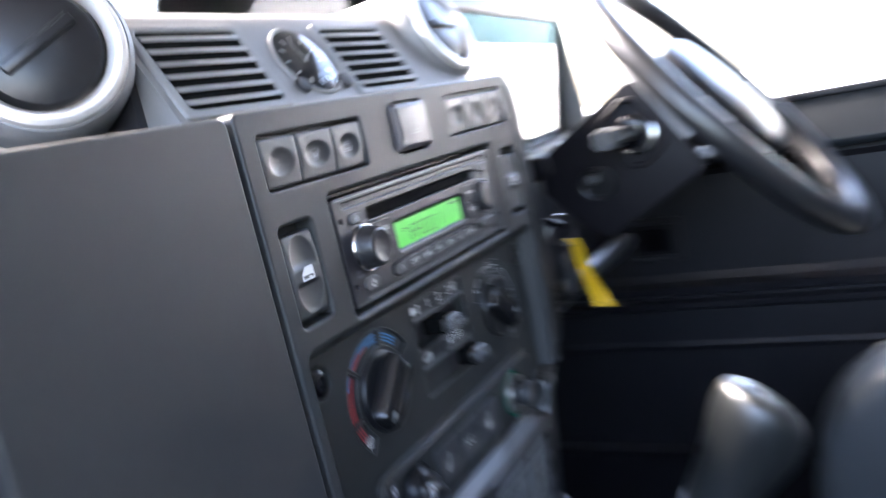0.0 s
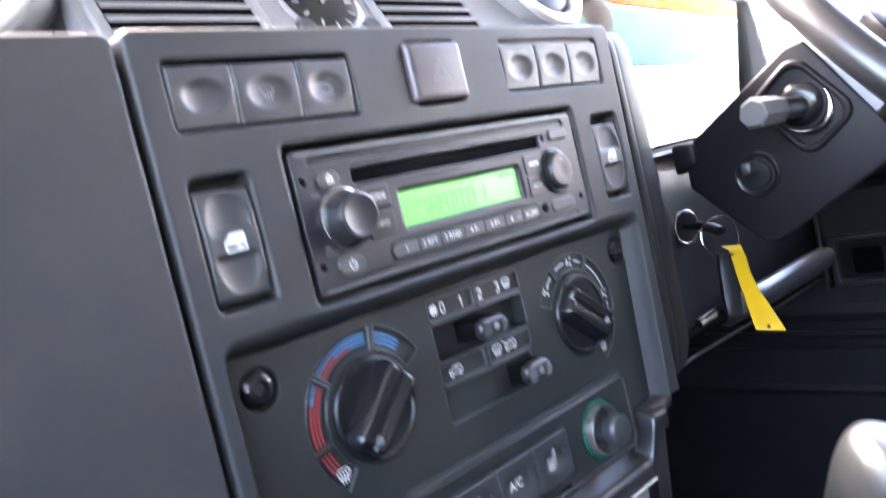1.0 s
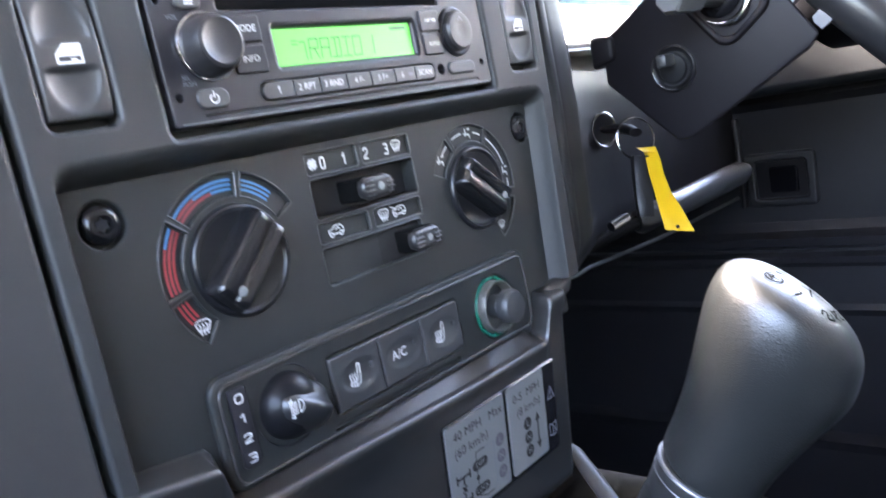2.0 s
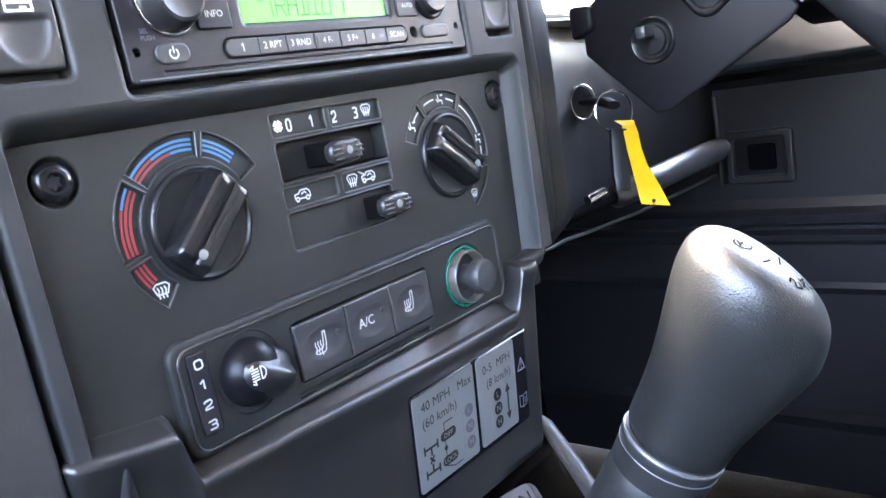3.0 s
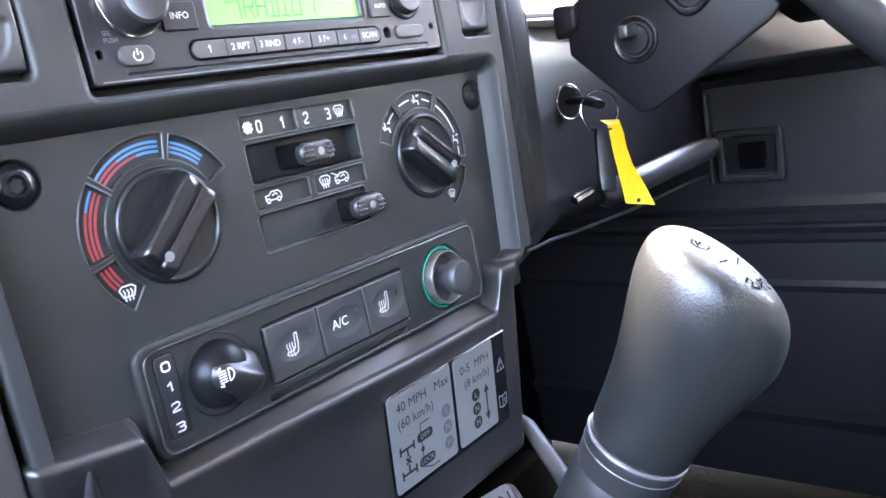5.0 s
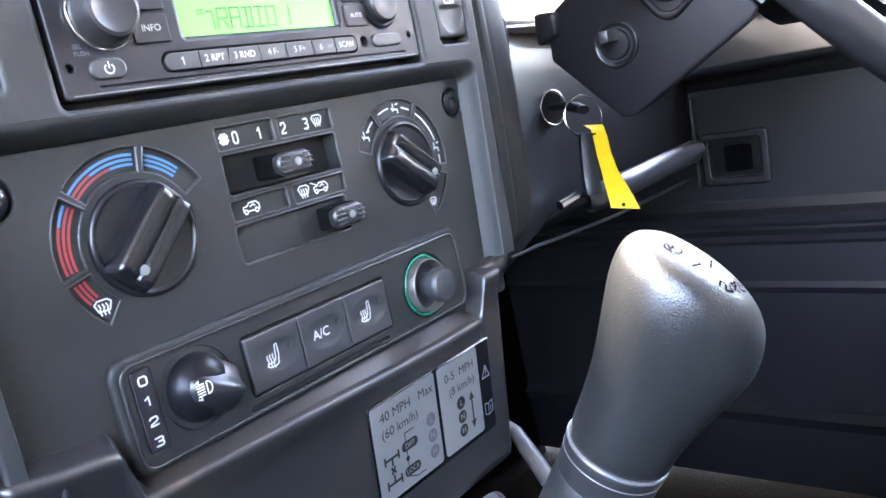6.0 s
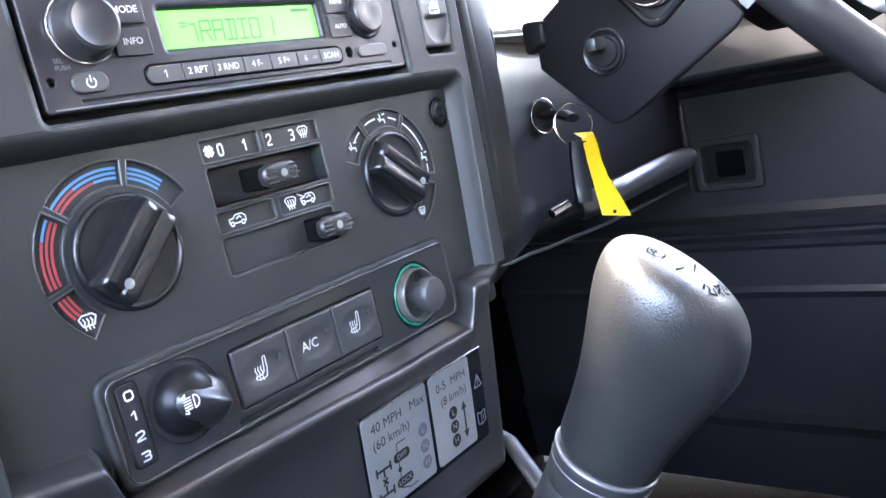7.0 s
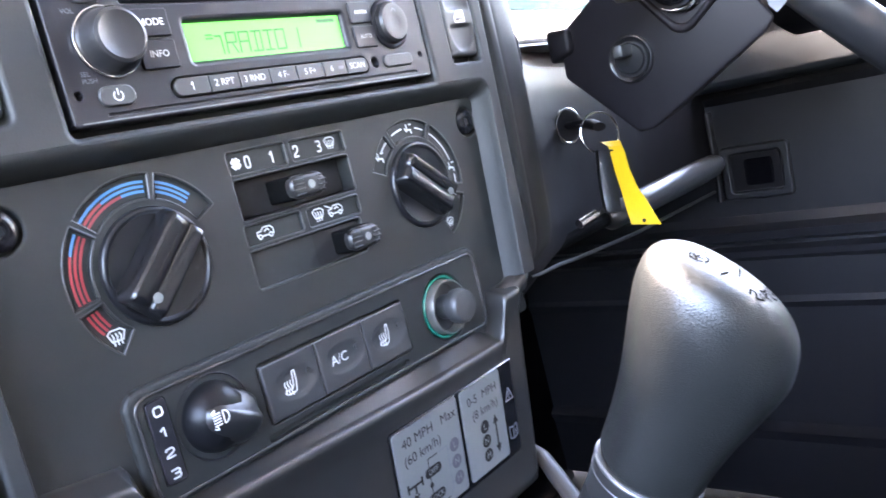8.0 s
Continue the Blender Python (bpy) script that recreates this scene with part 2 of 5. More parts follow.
def pad(shape, y, depth, bev=1.0, steps=4, crown=0.0):
    """A solid raised piece with a rounded rim; y is its front."""
    bm = bmesh.new()
    bm.faces.layers.int.new("flat")
    inner = ring_of(bm, shape(-bev), y)
    last = inner
    for k in range(1, steps + 1):
        a = math.pi / 2 * k / steps
        nxt = ring_of(bm, shape(-bev + bev * math.sin(a)), y + bev * (1 - math.cos(a)))
        bridge(bm, last, nxt)
        last = nxt
    tail = ring_of(bm, shape(0), y + depth)
    bridge(bm, last, tail)
    for some in (inner, tail):
        fill(bm, [some])
    bmesh.ops.remove_doubles(bm, verts=bm.verts, dist=1e-4)
    return bm


def dished(x0, x1, z0, z1, y, depth, bev, dish, nu=22, nv=22):
    """A key cap: a rectangle with rounded rim whose face follows dish(x, z), in millimetres inwards."""
    bm = bmesh.new()
    def ticks(a, b, n):
        return [a, a + bev * 0.08, a + bev * 0.3, a + bev * 0.6] + [a + bev + (b - a - 2 * bev) * k / n for k in range(n + 1)] + [b - bev * 0.6, b - bev * 0.3, b - bev * 0.08, b]
    def drop(d):
        return bev * (1 - math.sqrt(max(0.0, 1 - (1 - d / bev) ** 2))) if d < bev else 0.0
    xs, zs = ticks(x0, x1, nu), ticks(z0, z1, nv)
    grid = [[bm.verts.new((u, y + drop(min(u - x0, x1 - u)) + drop(min(w - z0, z1 - w)) + dish(u, w), w)) for w in zs] for u in xs]
    for i in range(len(xs) - 1):
        for j in range(len(zs) - 1):
            bm.faces.new((grid[i][j], grid[i + 1][j], grid[i + 1][j + 1], grid[i][j + 1]))
    rim = [row[0] for row in grid] + grid[-1][1:] + [row[-1] for row in reversed(grid[:-1])] + list(reversed(grid[0][1:-1]))
    tail = [bm.verts.new((v.co.x, y + depth, v.co.z)) for v in rim]
    bridge(bm, rim, tail)
    return bm


def bowl(cx, cz, a, b, deep, power=2.0):
    def f(x, z):
        q = ((x - cx) / a) ** 2 + ((z - cz) / b) ** 2
        return deep * max(0.0, 1 - q) ** (power / 2) if q < 1 else 0.0
    return f


def lathe(profile, centre, axis=(0, -1, 0), n=48):
    """Turned round an axis: profile rows are (distance along the axis, radius)."""
    bm = bmesh.new()
    turn = Vector((0, 0, 1)).rotation_difference(Vector(axis).normalized()).to_matrix()
    rings = []
    for h, r in profile:
        if r < 1e-4:
            rings.append([bm.verts.new(turn @ Vector((0, 0, h)) + Vector(centre))])
        else:
            rings.append([bm.verts.new(turn @ Vector((r * math.cos(2 * math.pi * k / n), r * math.sin(2 * math.pi * k / n), h)) + Vector(centre)) for k in range(n)])
    for a, b in zip(rings, rings[1:]):
        for k in range(n):
            if len(a) == 1 and len(b) > 1:
                bm.faces.new((a[0], b[k], b[k - 1]))
            elif len(b) == 1 and len(a) > 1:
                bm.faces.new((a[k - 1], a[k], b[0]))
            elif len(a) > 1:
                bm.faces.new((a[k - 1], a[k], b[k], b[k - 1]))
    return bm


def strokes(lines, width, y):
    """Printed lines: flat ribbons in the plane of a face; lines are lists of (x, z)."""
    bm = bmesh.new()
    for pts in lines:
        for (ax, az), (bx, bz) in zip(pts, pts[1:]):
            d = Vector((bx - ax, bz - az))
            if d.length < 1e-6:
                continue
            d = d.normalized() * width / 2
            s = Vector((-d.y, d.x))
            q = [(ax - d.x * 0.5 + s.x, az - d.y * 0.5 + s.y), (ax - d.x * 0.5 - s.x, az - d.y * 0.5 - s.y), (bx + d.x * 0.5 - s.x, bz + d.y * 0.5 - s.y), (bx + d.x * 0.5 + s.x, bz + d.y * 0.5 + s.y)]
            y -= 0.002
            bm.faces.new([bm.verts.new((u, y, w)) for u, w in q])
    return bm


def polygon(pts, y):
    bm = bmesh.new()
    bm.faces.layers.int.new("flat")
    ring = ring_of(bm, pts, y)
    fill(bm, [ring])
    return bm


def scaled_mm(m):
    """A matrix in millimetres as one in metres."""
    q = m.copy()
    q.translation = m.translation * MM
    return q


def lettering(text, height, x, z, y, mat, parent, label="", name="printed_text", tilt=0.0, turn=None, bold=0.01, wide=1.0):
    """Words in the built-in font, centred, facing -y; height of the capitals in millimetres."""
    cu = bpy.data.curves.new("text", "FONT")
    cu.body, cu.size, cu.align_x, cu.align_y = text, height / 0.69 * MM, "CENTER", "CENTER"
    cu.resolution_u, cu.offset = 3, bold * height * MM
    tmp = bpy.data.objects.new("text", cu)
    me = bpy.data.meshes.new_from_object(tmp)
    bpy.data.objects.remove(tmp)
    me.name = name
    me.transform(Matrix.Diagonal((wide, 1, 1, 1)))
    me.materials.clear()
    me.materials.append(mat)
    ob = new(name, me)
    ob.matrix_basis = turn if turn is not None else pose(x * MM, y * MM, z * MM, 90, 0, 0) @ pose(0, 0, 0, 0, 0, tilt)
    PLACE[ob.name] = ob.matrix_basis.translation.copy()
    ob.parent = parent
    ob.matrix_parent_inverse = Matrix.Translation(-PLACE[parent.name])
    return tagged(ob, label) if label else ob


def figure(digit, height, x, z, y, mat, parent, weight=0.16, wide=0.62):
    """One figure of a scale, drawn with even strokes; height in millimetres."""
    forms = {"0": [[(0.2, 0), (0, 0.2), (0, 0.8), (0.2, 1), (0.8, 1), (1, 0.8), (1, 0.2), (0.8, 0), (0.2, 0)]], "1": [[(0.15, 0.72), (0.6, 1), (0.6, 0)]],
             "2": [[(0, 0.78), (0.15, 0.97), (0.82, 1), (1, 0.82), (1, 0.62), (0.8, 0.45), (0.1, 0.2), (0, 0), (1, 0)]],
             "3": [[(0, 0.97), (0.8, 1), (1, 0.85), (1, 0.68), (0.78, 0.53), (0.35, 0.53)], [(0.78, 0.53), (1, 0.36), (1, 0.16), (0.8, 0), (0, 0.03)]]}
    lines = [[(x + (u - 0.5) * height * wide, z + (w - 0.5) * height) for u, w in ln] for ln in forms[digit]]
    return part("printed_figure", strokes(lines, weight * height, y), mat, parent)


def sweep(points, radius, n=14, cap=True, squash=1.0):
    """A round bar along points; radius a number or one for each point."""
    bm = bmesh.new()
    pts = [Vector(p) for p in points]
    rings = []
    ref = Vector((0.3, 0.2, 1)).normalized()
    for k, p in enumerate(pts):
        d = (pts[min(k + 1, len(pts) - 1)] - pts[max(k - 1, 0)]).normalized()
        s = d.cross(ref).normalized()
        u = s.cross(d)
        r = radius[k] if isinstance(radius, (list, tuple)) else radius
        rings.append([bm.verts.new(p + s * r * math.cos(2 * math.pi * j / n) + u * r * squash * math.sin(2 * math.pi * j / n)) for j in range(n)])
    for a, b in zip(rings, rings[1:]):
        bridge(bm, a, b)
    if cap:
        bm.faces.new(rings[0])
        bm.faces.new(rings[-1])
    return bm


def torus(centre, major, minor, axis, n=64, m=14, squash=1.0):
    bm = bmesh.new()
    turn = Vector((0, 0, 1)).rotation_difference(Vector(axis).normalized()).to_matrix()
    rings = []
    for k in range(n):
        a = 2 * math.pi * k / n
        rings.append([bm.verts.new(turn @ Vector(((major + minor * math.cos(2 * math.pi * j / m)) * math.cos(a), (major + minor * math.cos(2 * math.pi * j / m)) * math.sin(a), minor * squash * math.sin(2 * math.pi * j / m))) + Vector(centre)) for j in range(m)])
    for k in range(n):
        bridge(bm, rings[k - 1], rings[k])
    return bm


def prism(pts, lo, hi, axis="x", bev=3.0, steps=3):
    """A bevelled solid: an outline of points in the plane across an axis, from lo to hi."""
    bm = bmesh.new()
    order = {"x": lambda u, w, h: (h, u, w), "y": lambda u, w, h: (u, h, w), "z": lambda u, w, h: (u, w, h)}[axis]
    a = [bm.verts.new(order(u, w, lo)) for u, w in pts]
    b = [bm.verts.new(order(u, w, hi)) for u, w in pts]
    bridge(bm, a, b)
    bm.faces.new(a)
    bm.faces.new(b)
    if bev:
        bmesh.ops.bevel(bm, geom=list(bm.edges), offset=bev, segments=steps, profile=0.5, affect="EDGES", clamp_overlap=True)
    return bm


def box(x0, x1, y0, y1, z0, z1, bev=2.0, steps=2):
    return prism([(x0, y0), (x1, y0), (x1, y1), (x0, y1)], z0, z1, "z", bev, steps)


def smoothstep(a, b, x):
    q = min(1.0, max(0.0, (x - a) / (b - a)))
    return q * q * (3 - 2 * q)


def joined(*many):
    """Several bmeshes as one."""
    out = bmesh.new()
    for bm in many:
        old = {v: out.verts.new(v.co) for v in bm.verts}
        for f in bm.faces:
            out.faces.new([old[v] for v in f.verts])
        bm.free()
    return out


def turned(bm, matrix):
    bmesh.ops.transform(bm, matrix=matrix, verts=bm.verts)
    return bm


# ---- the cabin shell and what lies outside ----
XL, XR, YB, YF, ZF, ZC = -690, 880, -1700, 620, -620, 640


def shell():
    fl = part("floor", box(XL - 60, XR + 90, YB, YF + 200, ZF - 30, ZF, 0), CARPET)
    tagged(fl, "black carpeted cabin floor", "floor", kind="structure")
    ce = part("ceiling", box(XL - 30, XR + 30, YB, 330, ZC, ZC + 30, 0), LINER)
    tagged(ce, "pale fabric head lining", "ceiling", kind="structure")
    bk = part("wall_rear", box(XL - 30, XR + 30, YB - 30, YB, ZF, ZC, 0), LINER)
    tagged(bk, "grey trimmed wall behind the seats", "wall", kind="structure")
    bh = part("wall_front", box(XL, XR, 470, 500, ZF, 150, 0), CARPET)
    tagged(bh, "black bulkhead behind the pedals", "wall", kind="structure")
    for name, x0, x1 in (("wall_left", XL - 30, XL), ("wall_right_rear", XR, XR + 30)):
        y1 = 620 if name == "wall_left" else -760
        low = box(x0, x1, YB, y1, ZF, 50 if name == "wall_left" else 10, 0)
        ob = part(name, joined(low, box(x0, x1, YB, -1000, 51 if name == "wall_left" else 11, ZC, 0)), DARKTRIM)
        tagged(ob, "dark trimmed body side round the window opening", "wall", kind="structure")
    for name, x in (("pillar_right", XR), ("pillar_left", XL)):
        ob = part(name, prism([(500, 10), (560, 10), (345, 640), (285, 640)], x - 20, x + 25, "x", 4), DARKTRIM)
        tagged(ob, "dark windscreen pillar", "pillar", kind="structure")
        ob = part("pillar_middle", box(x - 15, x + 25, -1060, -990, 10, ZC, 4), DARKTRIM)
        tagged(ob, "dark pillar behind the door", "pillar", kind="structure")
    sc = part("window_1", prism([(520, 150), (524, 150), (330, 640), (326, 640)], XL, XR, "x", 0), WINDOW)
    tagged(sc, "clear flat windscreen", "window", kind="structure")
    sc.visible_shadow = False
    gr = part("ground", box(-60000, 60000, -60000, 60000, -1500, -1400, 0), CONCRETE)
    tagged(gr, "pale concrete yard round the vehicle", "ground", kind="structure")


def outside():
    hall = thing("warehouse", (12000, -3650, -1400), "white warehouse with teal cladding, an ochre band and grey roof", "building")
    swing = Matrix.Translation((12000, -3650, 0)) @ Matrix.Rotation(radians(8), 4, "Z")
    front = lambda z0, z1, proud, bev: turned(box(-4500, 16000, -5200, proud, z0, z1, bev), swing)
    part("wall", front(-1400, 1000, 0, 20), WHITEWALL, hall, "white painted wall")
    part("cladding", front(1002, 1930, 20, 5), TEALWALL, hall, "teal cladding")
    part("upper_wall", front(1932, 2010, 0, 5), WHITEWALL, hall, "white upper wall")
    part("band", front(2012, 2330, 30, 5), YELLOWBAND, hall, "ochre painted band")
    part("roof", front(2332, 3600, 60, 30), DARKROOF, hall, "grey sheet roof")


shell()
outside()


def driver_door():
    d = thing("door_1", (885, -200, -600), "closed black moulded driver's door with a wound-up window", "door", kind="structure")
    x = 872
    prof = [(905, 8), (866, 8), (866, -58), (862, -68), (872, -78), (874, -222), (866, -233), (858, -241), (860, -252), (872, -258),
            (872, -262), (866, -268), (867, -276), (873, -282), (873, -330), (868, -337), (873, -346), (873, -505), (862, -515), (868, -530), (872, -618), (905, -618)]
    bm = bmesh.new()
    rows = []
    for y in (-760, -500, -250, -60, 22, 112, 240, 480):
        rows.append([bm.verts.new((u, y, w)) for u, w in prof])
    for a, b in zip(rows, rows[1:]):
        bridge(bm, a, b)
    bm.faces.new(rows[0])
    bm.faces.new(rows[-1])
    bmesh.ops.bevel(bm, geom=[e for e in bm.edges if abs(e.verts[0].co.y - e.verts[1].co.y) > 1], offset=2.0, segments=2, profile=0.5, affect="EDGES", clamp_overlap=True)
    part("capping", prism([(865, 8), (861, 8), (857, 2), (829, -48), (830, -54), (836, -59), (865, -61)], -755, 478, "y", 1.5, 2), CAPPING, d, "grained capping under the window, toned for sky light")
    trim = part("door_trim", bm, DARKTRIM, d, angle=50)
    f = part("handle_bezel", turned(panel(rrect(-42, 42, -34, 34, 6), [(rrect(-31, 31, -24, 24, 4), 3, 6, True)], -4, 3, 8), Matrix.Translation((868, 67, -166)) @ Matrix.Rotation(radians(-90), 4, "Z")), DARKTRIM, d, "recessed bezel of the door release")
    part("hollow", turned(pad(rrect(-30, 30, -23, 23, 4), 1.2, 0.6, 0.2), Matrix.Translation((868, 67, -166)) @ Matrix.Rotation(radians(-90), 4, "Z")), COLUMN, f, "dark hollow")
    part("release_lever", turned(pad(rrect(-14, 20, -17, 16, 4), -1.5, 2.6, 2), Matrix.Translation((868, 67, -166)) @ Matrix.Rotation(radians(-90), 4, "Z")), CARPET, f, "black pull lever")
    part("window_seal", box(856, 876, -755, 480, 8, 16, 2), BLACK, d, "black rubber seal")
    pane = part("window_pane", box(880, 884, -980, 500, 10, ZC, 0), WINDOW, d, "clear side window")
    pane.visible_shadow = False
    part("trim_ridge", prism([(112, -84), (118, -84), (118, -200), (112, -200)], 860, 876, "x", 2), DARKTRIM, d)
    return d


STAND[0] = CABIN
driver_door()
STAND[0] = UPRIGHT


# ---- the dashboard ----
dash = thing("dashboard", (95, 100, -130), "dark grey moulded plastic dashboard with centre stack", "dashboard")


def fascia():
    """The centre fascia: one moulding with the openings for switches, radio and heater panel."""
    def outline(d=0.0):
        return [(u - (0.077 * max(0.0, -15 - w) if u > 150 else 0.0), w) for u, w in rrect(-52.4, 246, -152, 109, 4)(d)]
    holes = [(rrect(-41, 42, 72.3, 97.8, 2.5), 1.2, 9, True), (rrect(72.5, 110.5, 73, 102, 6), 1.2, 9, True), (rrect(141.5, 230, 75, 101, 2.5), 1.2, 9, True),
             (rrect(-42, -18, 8.6, 56, 3), 2.0, 10, True), (rrect(208, 234.5, 8.2, 57, 3), 1.6, 10, True), (rrect(-1, 190.6, 1.0, 63.2, 2.5), 2.6, 14, True)]
    def recess(d=0.0):
        out = rrect(-43, 229, -147, -9.5, 4)(d)
        spread = float(np.interp(d, (0, 0.4, 1.0, 1.7, 2.3, 3.2), (0, 1.2, 2.2, 2.0, 1.7, 1.3)))
        out = [(u + (spread if u > 150 else 0.0), w + 1.7 * d if w > -60 else w) for u, w in out]
        return [(u - (0.08 * max(0.0, -10 - w) if u > 150 else 0.0), w) for u, w in out]
    holes.append((recess, 3.2, 16, False, [(2.8, 0.2), (2.3, 1.1), (1.7, 3.0), (1.0, 6.2), (0.4, 9.4), (0, 11.8)]))
    bm = panel(outline, holes, 0, 1.7, 26)
    # the console's lip takes over below the heater panel
    bmesh.ops.bisect_plane(bm, geom=[*bm.verts, *bm.edges, *bm.faces], dist=1e-4, plane_co=(0, 0, -112.5), plane_no=(0, 0, -1), clear_outer=True)
    part("fascia", bm, FASCIA, dash, angle=30)
    part("seam_backing", box(-62, -48, 12, 20, -150, 104, 0), BLACK, dash, "black gap beside the fascia")


fascia()


def fascia_side():
    """The right flank of the stack: a groove beside the fascia, then a band that turns away to the driver's panel."""
    prof = [(245, 6), (246.4, 7), (247.6, 6.2), (248.4, 4.2), (249.6, 3.0), (251.5, 2.8), (255, 3.4), (258.4, 4.0), (259.2, 4.9), (260.4, 4.9), (266, 6.0), (278, 9.2), (288, 12.6), (294, 15.4), (297.4, 18), (299, 22), (299.6, 30), (300, 90)]
    bm = bmesh.new()
    rows = []
    n = 26
    for k in range(n + 1):
        w = 108 - 224 * k / n
        tuck = 0.0 if k < n - 3 else 9 * (1 - math.sqrt(max(0.0, 1 - ((k - n + 3) / 3) ** 2)))
        top = 5 * (1 - math.sqrt(1 - (1 - k / 2) ** 2)) if k < 2 else 0.0
        rows.append([bm.verts.new((u - 0.077 * max(0.0, -15 - w) - tuck * (u > 252), v + tuck + top, w)) for u, v in prof])
    for a, b in zip(rows, rows[1:]):
        for i in range(len(prof) - 1):
            bm.faces.new((a[i], a[i + 1], b[i + 1], b[i]))
    bm.faces.new([*rows[0], bm.verts.new((245, 90, 108))])
    bm.faces.new([*rows[-1], bm.verts.new((237, 90, -116))])
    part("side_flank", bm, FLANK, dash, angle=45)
    slot = [(299.0, 19, 24), (300.2, 20, 21), (300.6, 20.5, 12), (300.2, 20.5, 2), (299.2, 19.5, -3)]
    part("flank_slot", sweep(slot, [0.3, 1.8, 2.2, 1.6, 0.3], 10), BLACK, dash, "black slot in the edge of the flank")


fascia_side()


def console_face(w):
    """How far the console's face lies back at the height w: it falls away towards the floor."""
    return 5.0 + 6.0 * (-152 - w) / 53


def lower_console():
    """The console below the heater panel: a ledge that slopes out to a rounded ridge, which steps down round the switch strip."""
    def ridge(u):
        z = -108.6 - 0.165 * (max(u, -56) + 56)
        z += -19.5 * smoothstep(-17.5, -10.5, u)
        z -= 0.4 * max(0.0, min(u, 12) + 12) / 24
        if u > -12:
            z += 0.165 * (u + 12) - 5.0 * smoothstep(-12, 150, u)
        return z + 22.5 * smoothstep(193, 203, u)
    def back(u):
        z = -104.2 - 0.13 * (max(u, -56) + 56)
        q = smoothstep(-14.5, -8.0, u)
        z = z + (-131.5 - z) * q
        return z + (ridge(u) + 4.2 - z) * smoothstep(184, 195.5, u)
    us = [-55, -53.5, -51, -46, -40, -34, -28, -23] + [-20 + 0.8 * k for k in range(18)] + [-4, 5] + [20 + 15 * k for k in range(12)] + [188] + [190.5 + 0.9 * k for k in range(24)] + [213.5, 215, 217, 219, 220.4, 221]
    bm = bmesh.new()
    rows = []
    for u in us:
        zr, zt = ridge(u), back(u)
        e = 8 * (1 - math.sqrt(max(0.0, 1 - max(0.0, (u - 213) / 8) ** 2))) + 4 * (1 - math.sqrt(max(0.0, 1 - max(0.0, (-51 - u) / 4) ** 2)))
        yr = console_face(zr) - 2.4
        pts = [(22, zt + 0.6), (max(yr + 9, 11.2), zt), (max(yr + 7.6, 9.0), zt - 0.8)]
        pts += [(yr + v, zr + w) for v, w in ((4.4, 1.9), (2.7, 1.35), (1.4, 0.75), (0.5, 0.0), (0.0, -1.3), (0.1, -2.6), (0.7, -4.6), (1.6, -7.4))]
        low = zr - 12
        pts += [(console_face(w), w) for w in (low + (-226 - low) * q for q in (0, 0.15, 0.35, 0.6, 0.8, 1))] + [(console_face(-226) + 1.5, -231), (console_face(-226) + 5, -234), (60, -236)]
        rows.append([bm.verts.new((u - (0 if u < 180 else 3 * max(0.0, zr - w) / 110 * (u - 180) / 36), v + e, w)) for v, w in pts])
    for a, b in zip(rows, rows[1:]):
        for i in range(len(a) - 1):
            bm.faces.new((a[i], a[i + 1], b[i + 1], b[i]))
    rim = [bm.verts.new((v.co.x, 260, v.co.z)) for v in rows[-1]]
    for i in range(len(rim) - 1):
        bm.faces.new((rows[-1][i], rim[i], rim[i + 1], rows[-1][i + 1]))
    part("lower_console", bm, LIPPLASTIC, dash, angle=60)
    # the ridge runs on to the foot of the flank
    run = [(202, 22, -119), (207, 13, -119.4), (213, 8.6, -119.4), (220, 9.0, -118.6), (229, 10.5, -117.2), (238, 15.5, -114.6), (244, 20, -110.5), (247, 26, -105)]
    part("lip_end", sweep(run, [2.0, 4.2, 5.6, 6.2, 7.0, 7.4, 7.0, 5.0], 20), LIPPLASTIC, dash, angle=60)


lower_console()


def lip_rib():
    """A tapered rib that runs down from the lip of the console."""
    bm = bmesh.new()
    rows = []
    for k in range(9):
        q = k / 8
        x, w, half = -37 - 6 * q, -116.5 - 62 * q, 0.8 + 13 * q ** 0.95
        rows.append([bm.verts.new((x + half * s, console_face(w) - 3.6 + d * (0.4 + 0.6 * q), w)) for s, d in ((-1, 4.4), (-0.6, 2.4), (-0.3, 1.4), (0, 1.0), (0.3, 1.4), (0.6, 2.4), (1, 4.4))])
    for a, b in zip(rows, rows[1:]):
        for i in range(len(a) - 1):
            bm.faces.new((a[i], a[i + 1], b[i + 1], b[i]))
    part("lip_rib", bm, LIPPLASTIC, dash, angle=60)


lip_rib()


def glove_panel():
    """The flat passenger side panel left of the stack."""
    bm = panel(rrect(-186, -55.4, -330, 108, 5), [], 0.2, 2.0, 60, 6)
    part("passenger_panel", bm, GLOVE, dash, angle=30)
    bm = panel(rrect(-640, -189, -330, 108, 12), [(rrect(-610, -215, -40, 80, 14), 8, 70, True)], 12, 10, 60, 5)
    part("passenger_shelf", bm, FASCIA, dash, angle=30)


glove_panel()


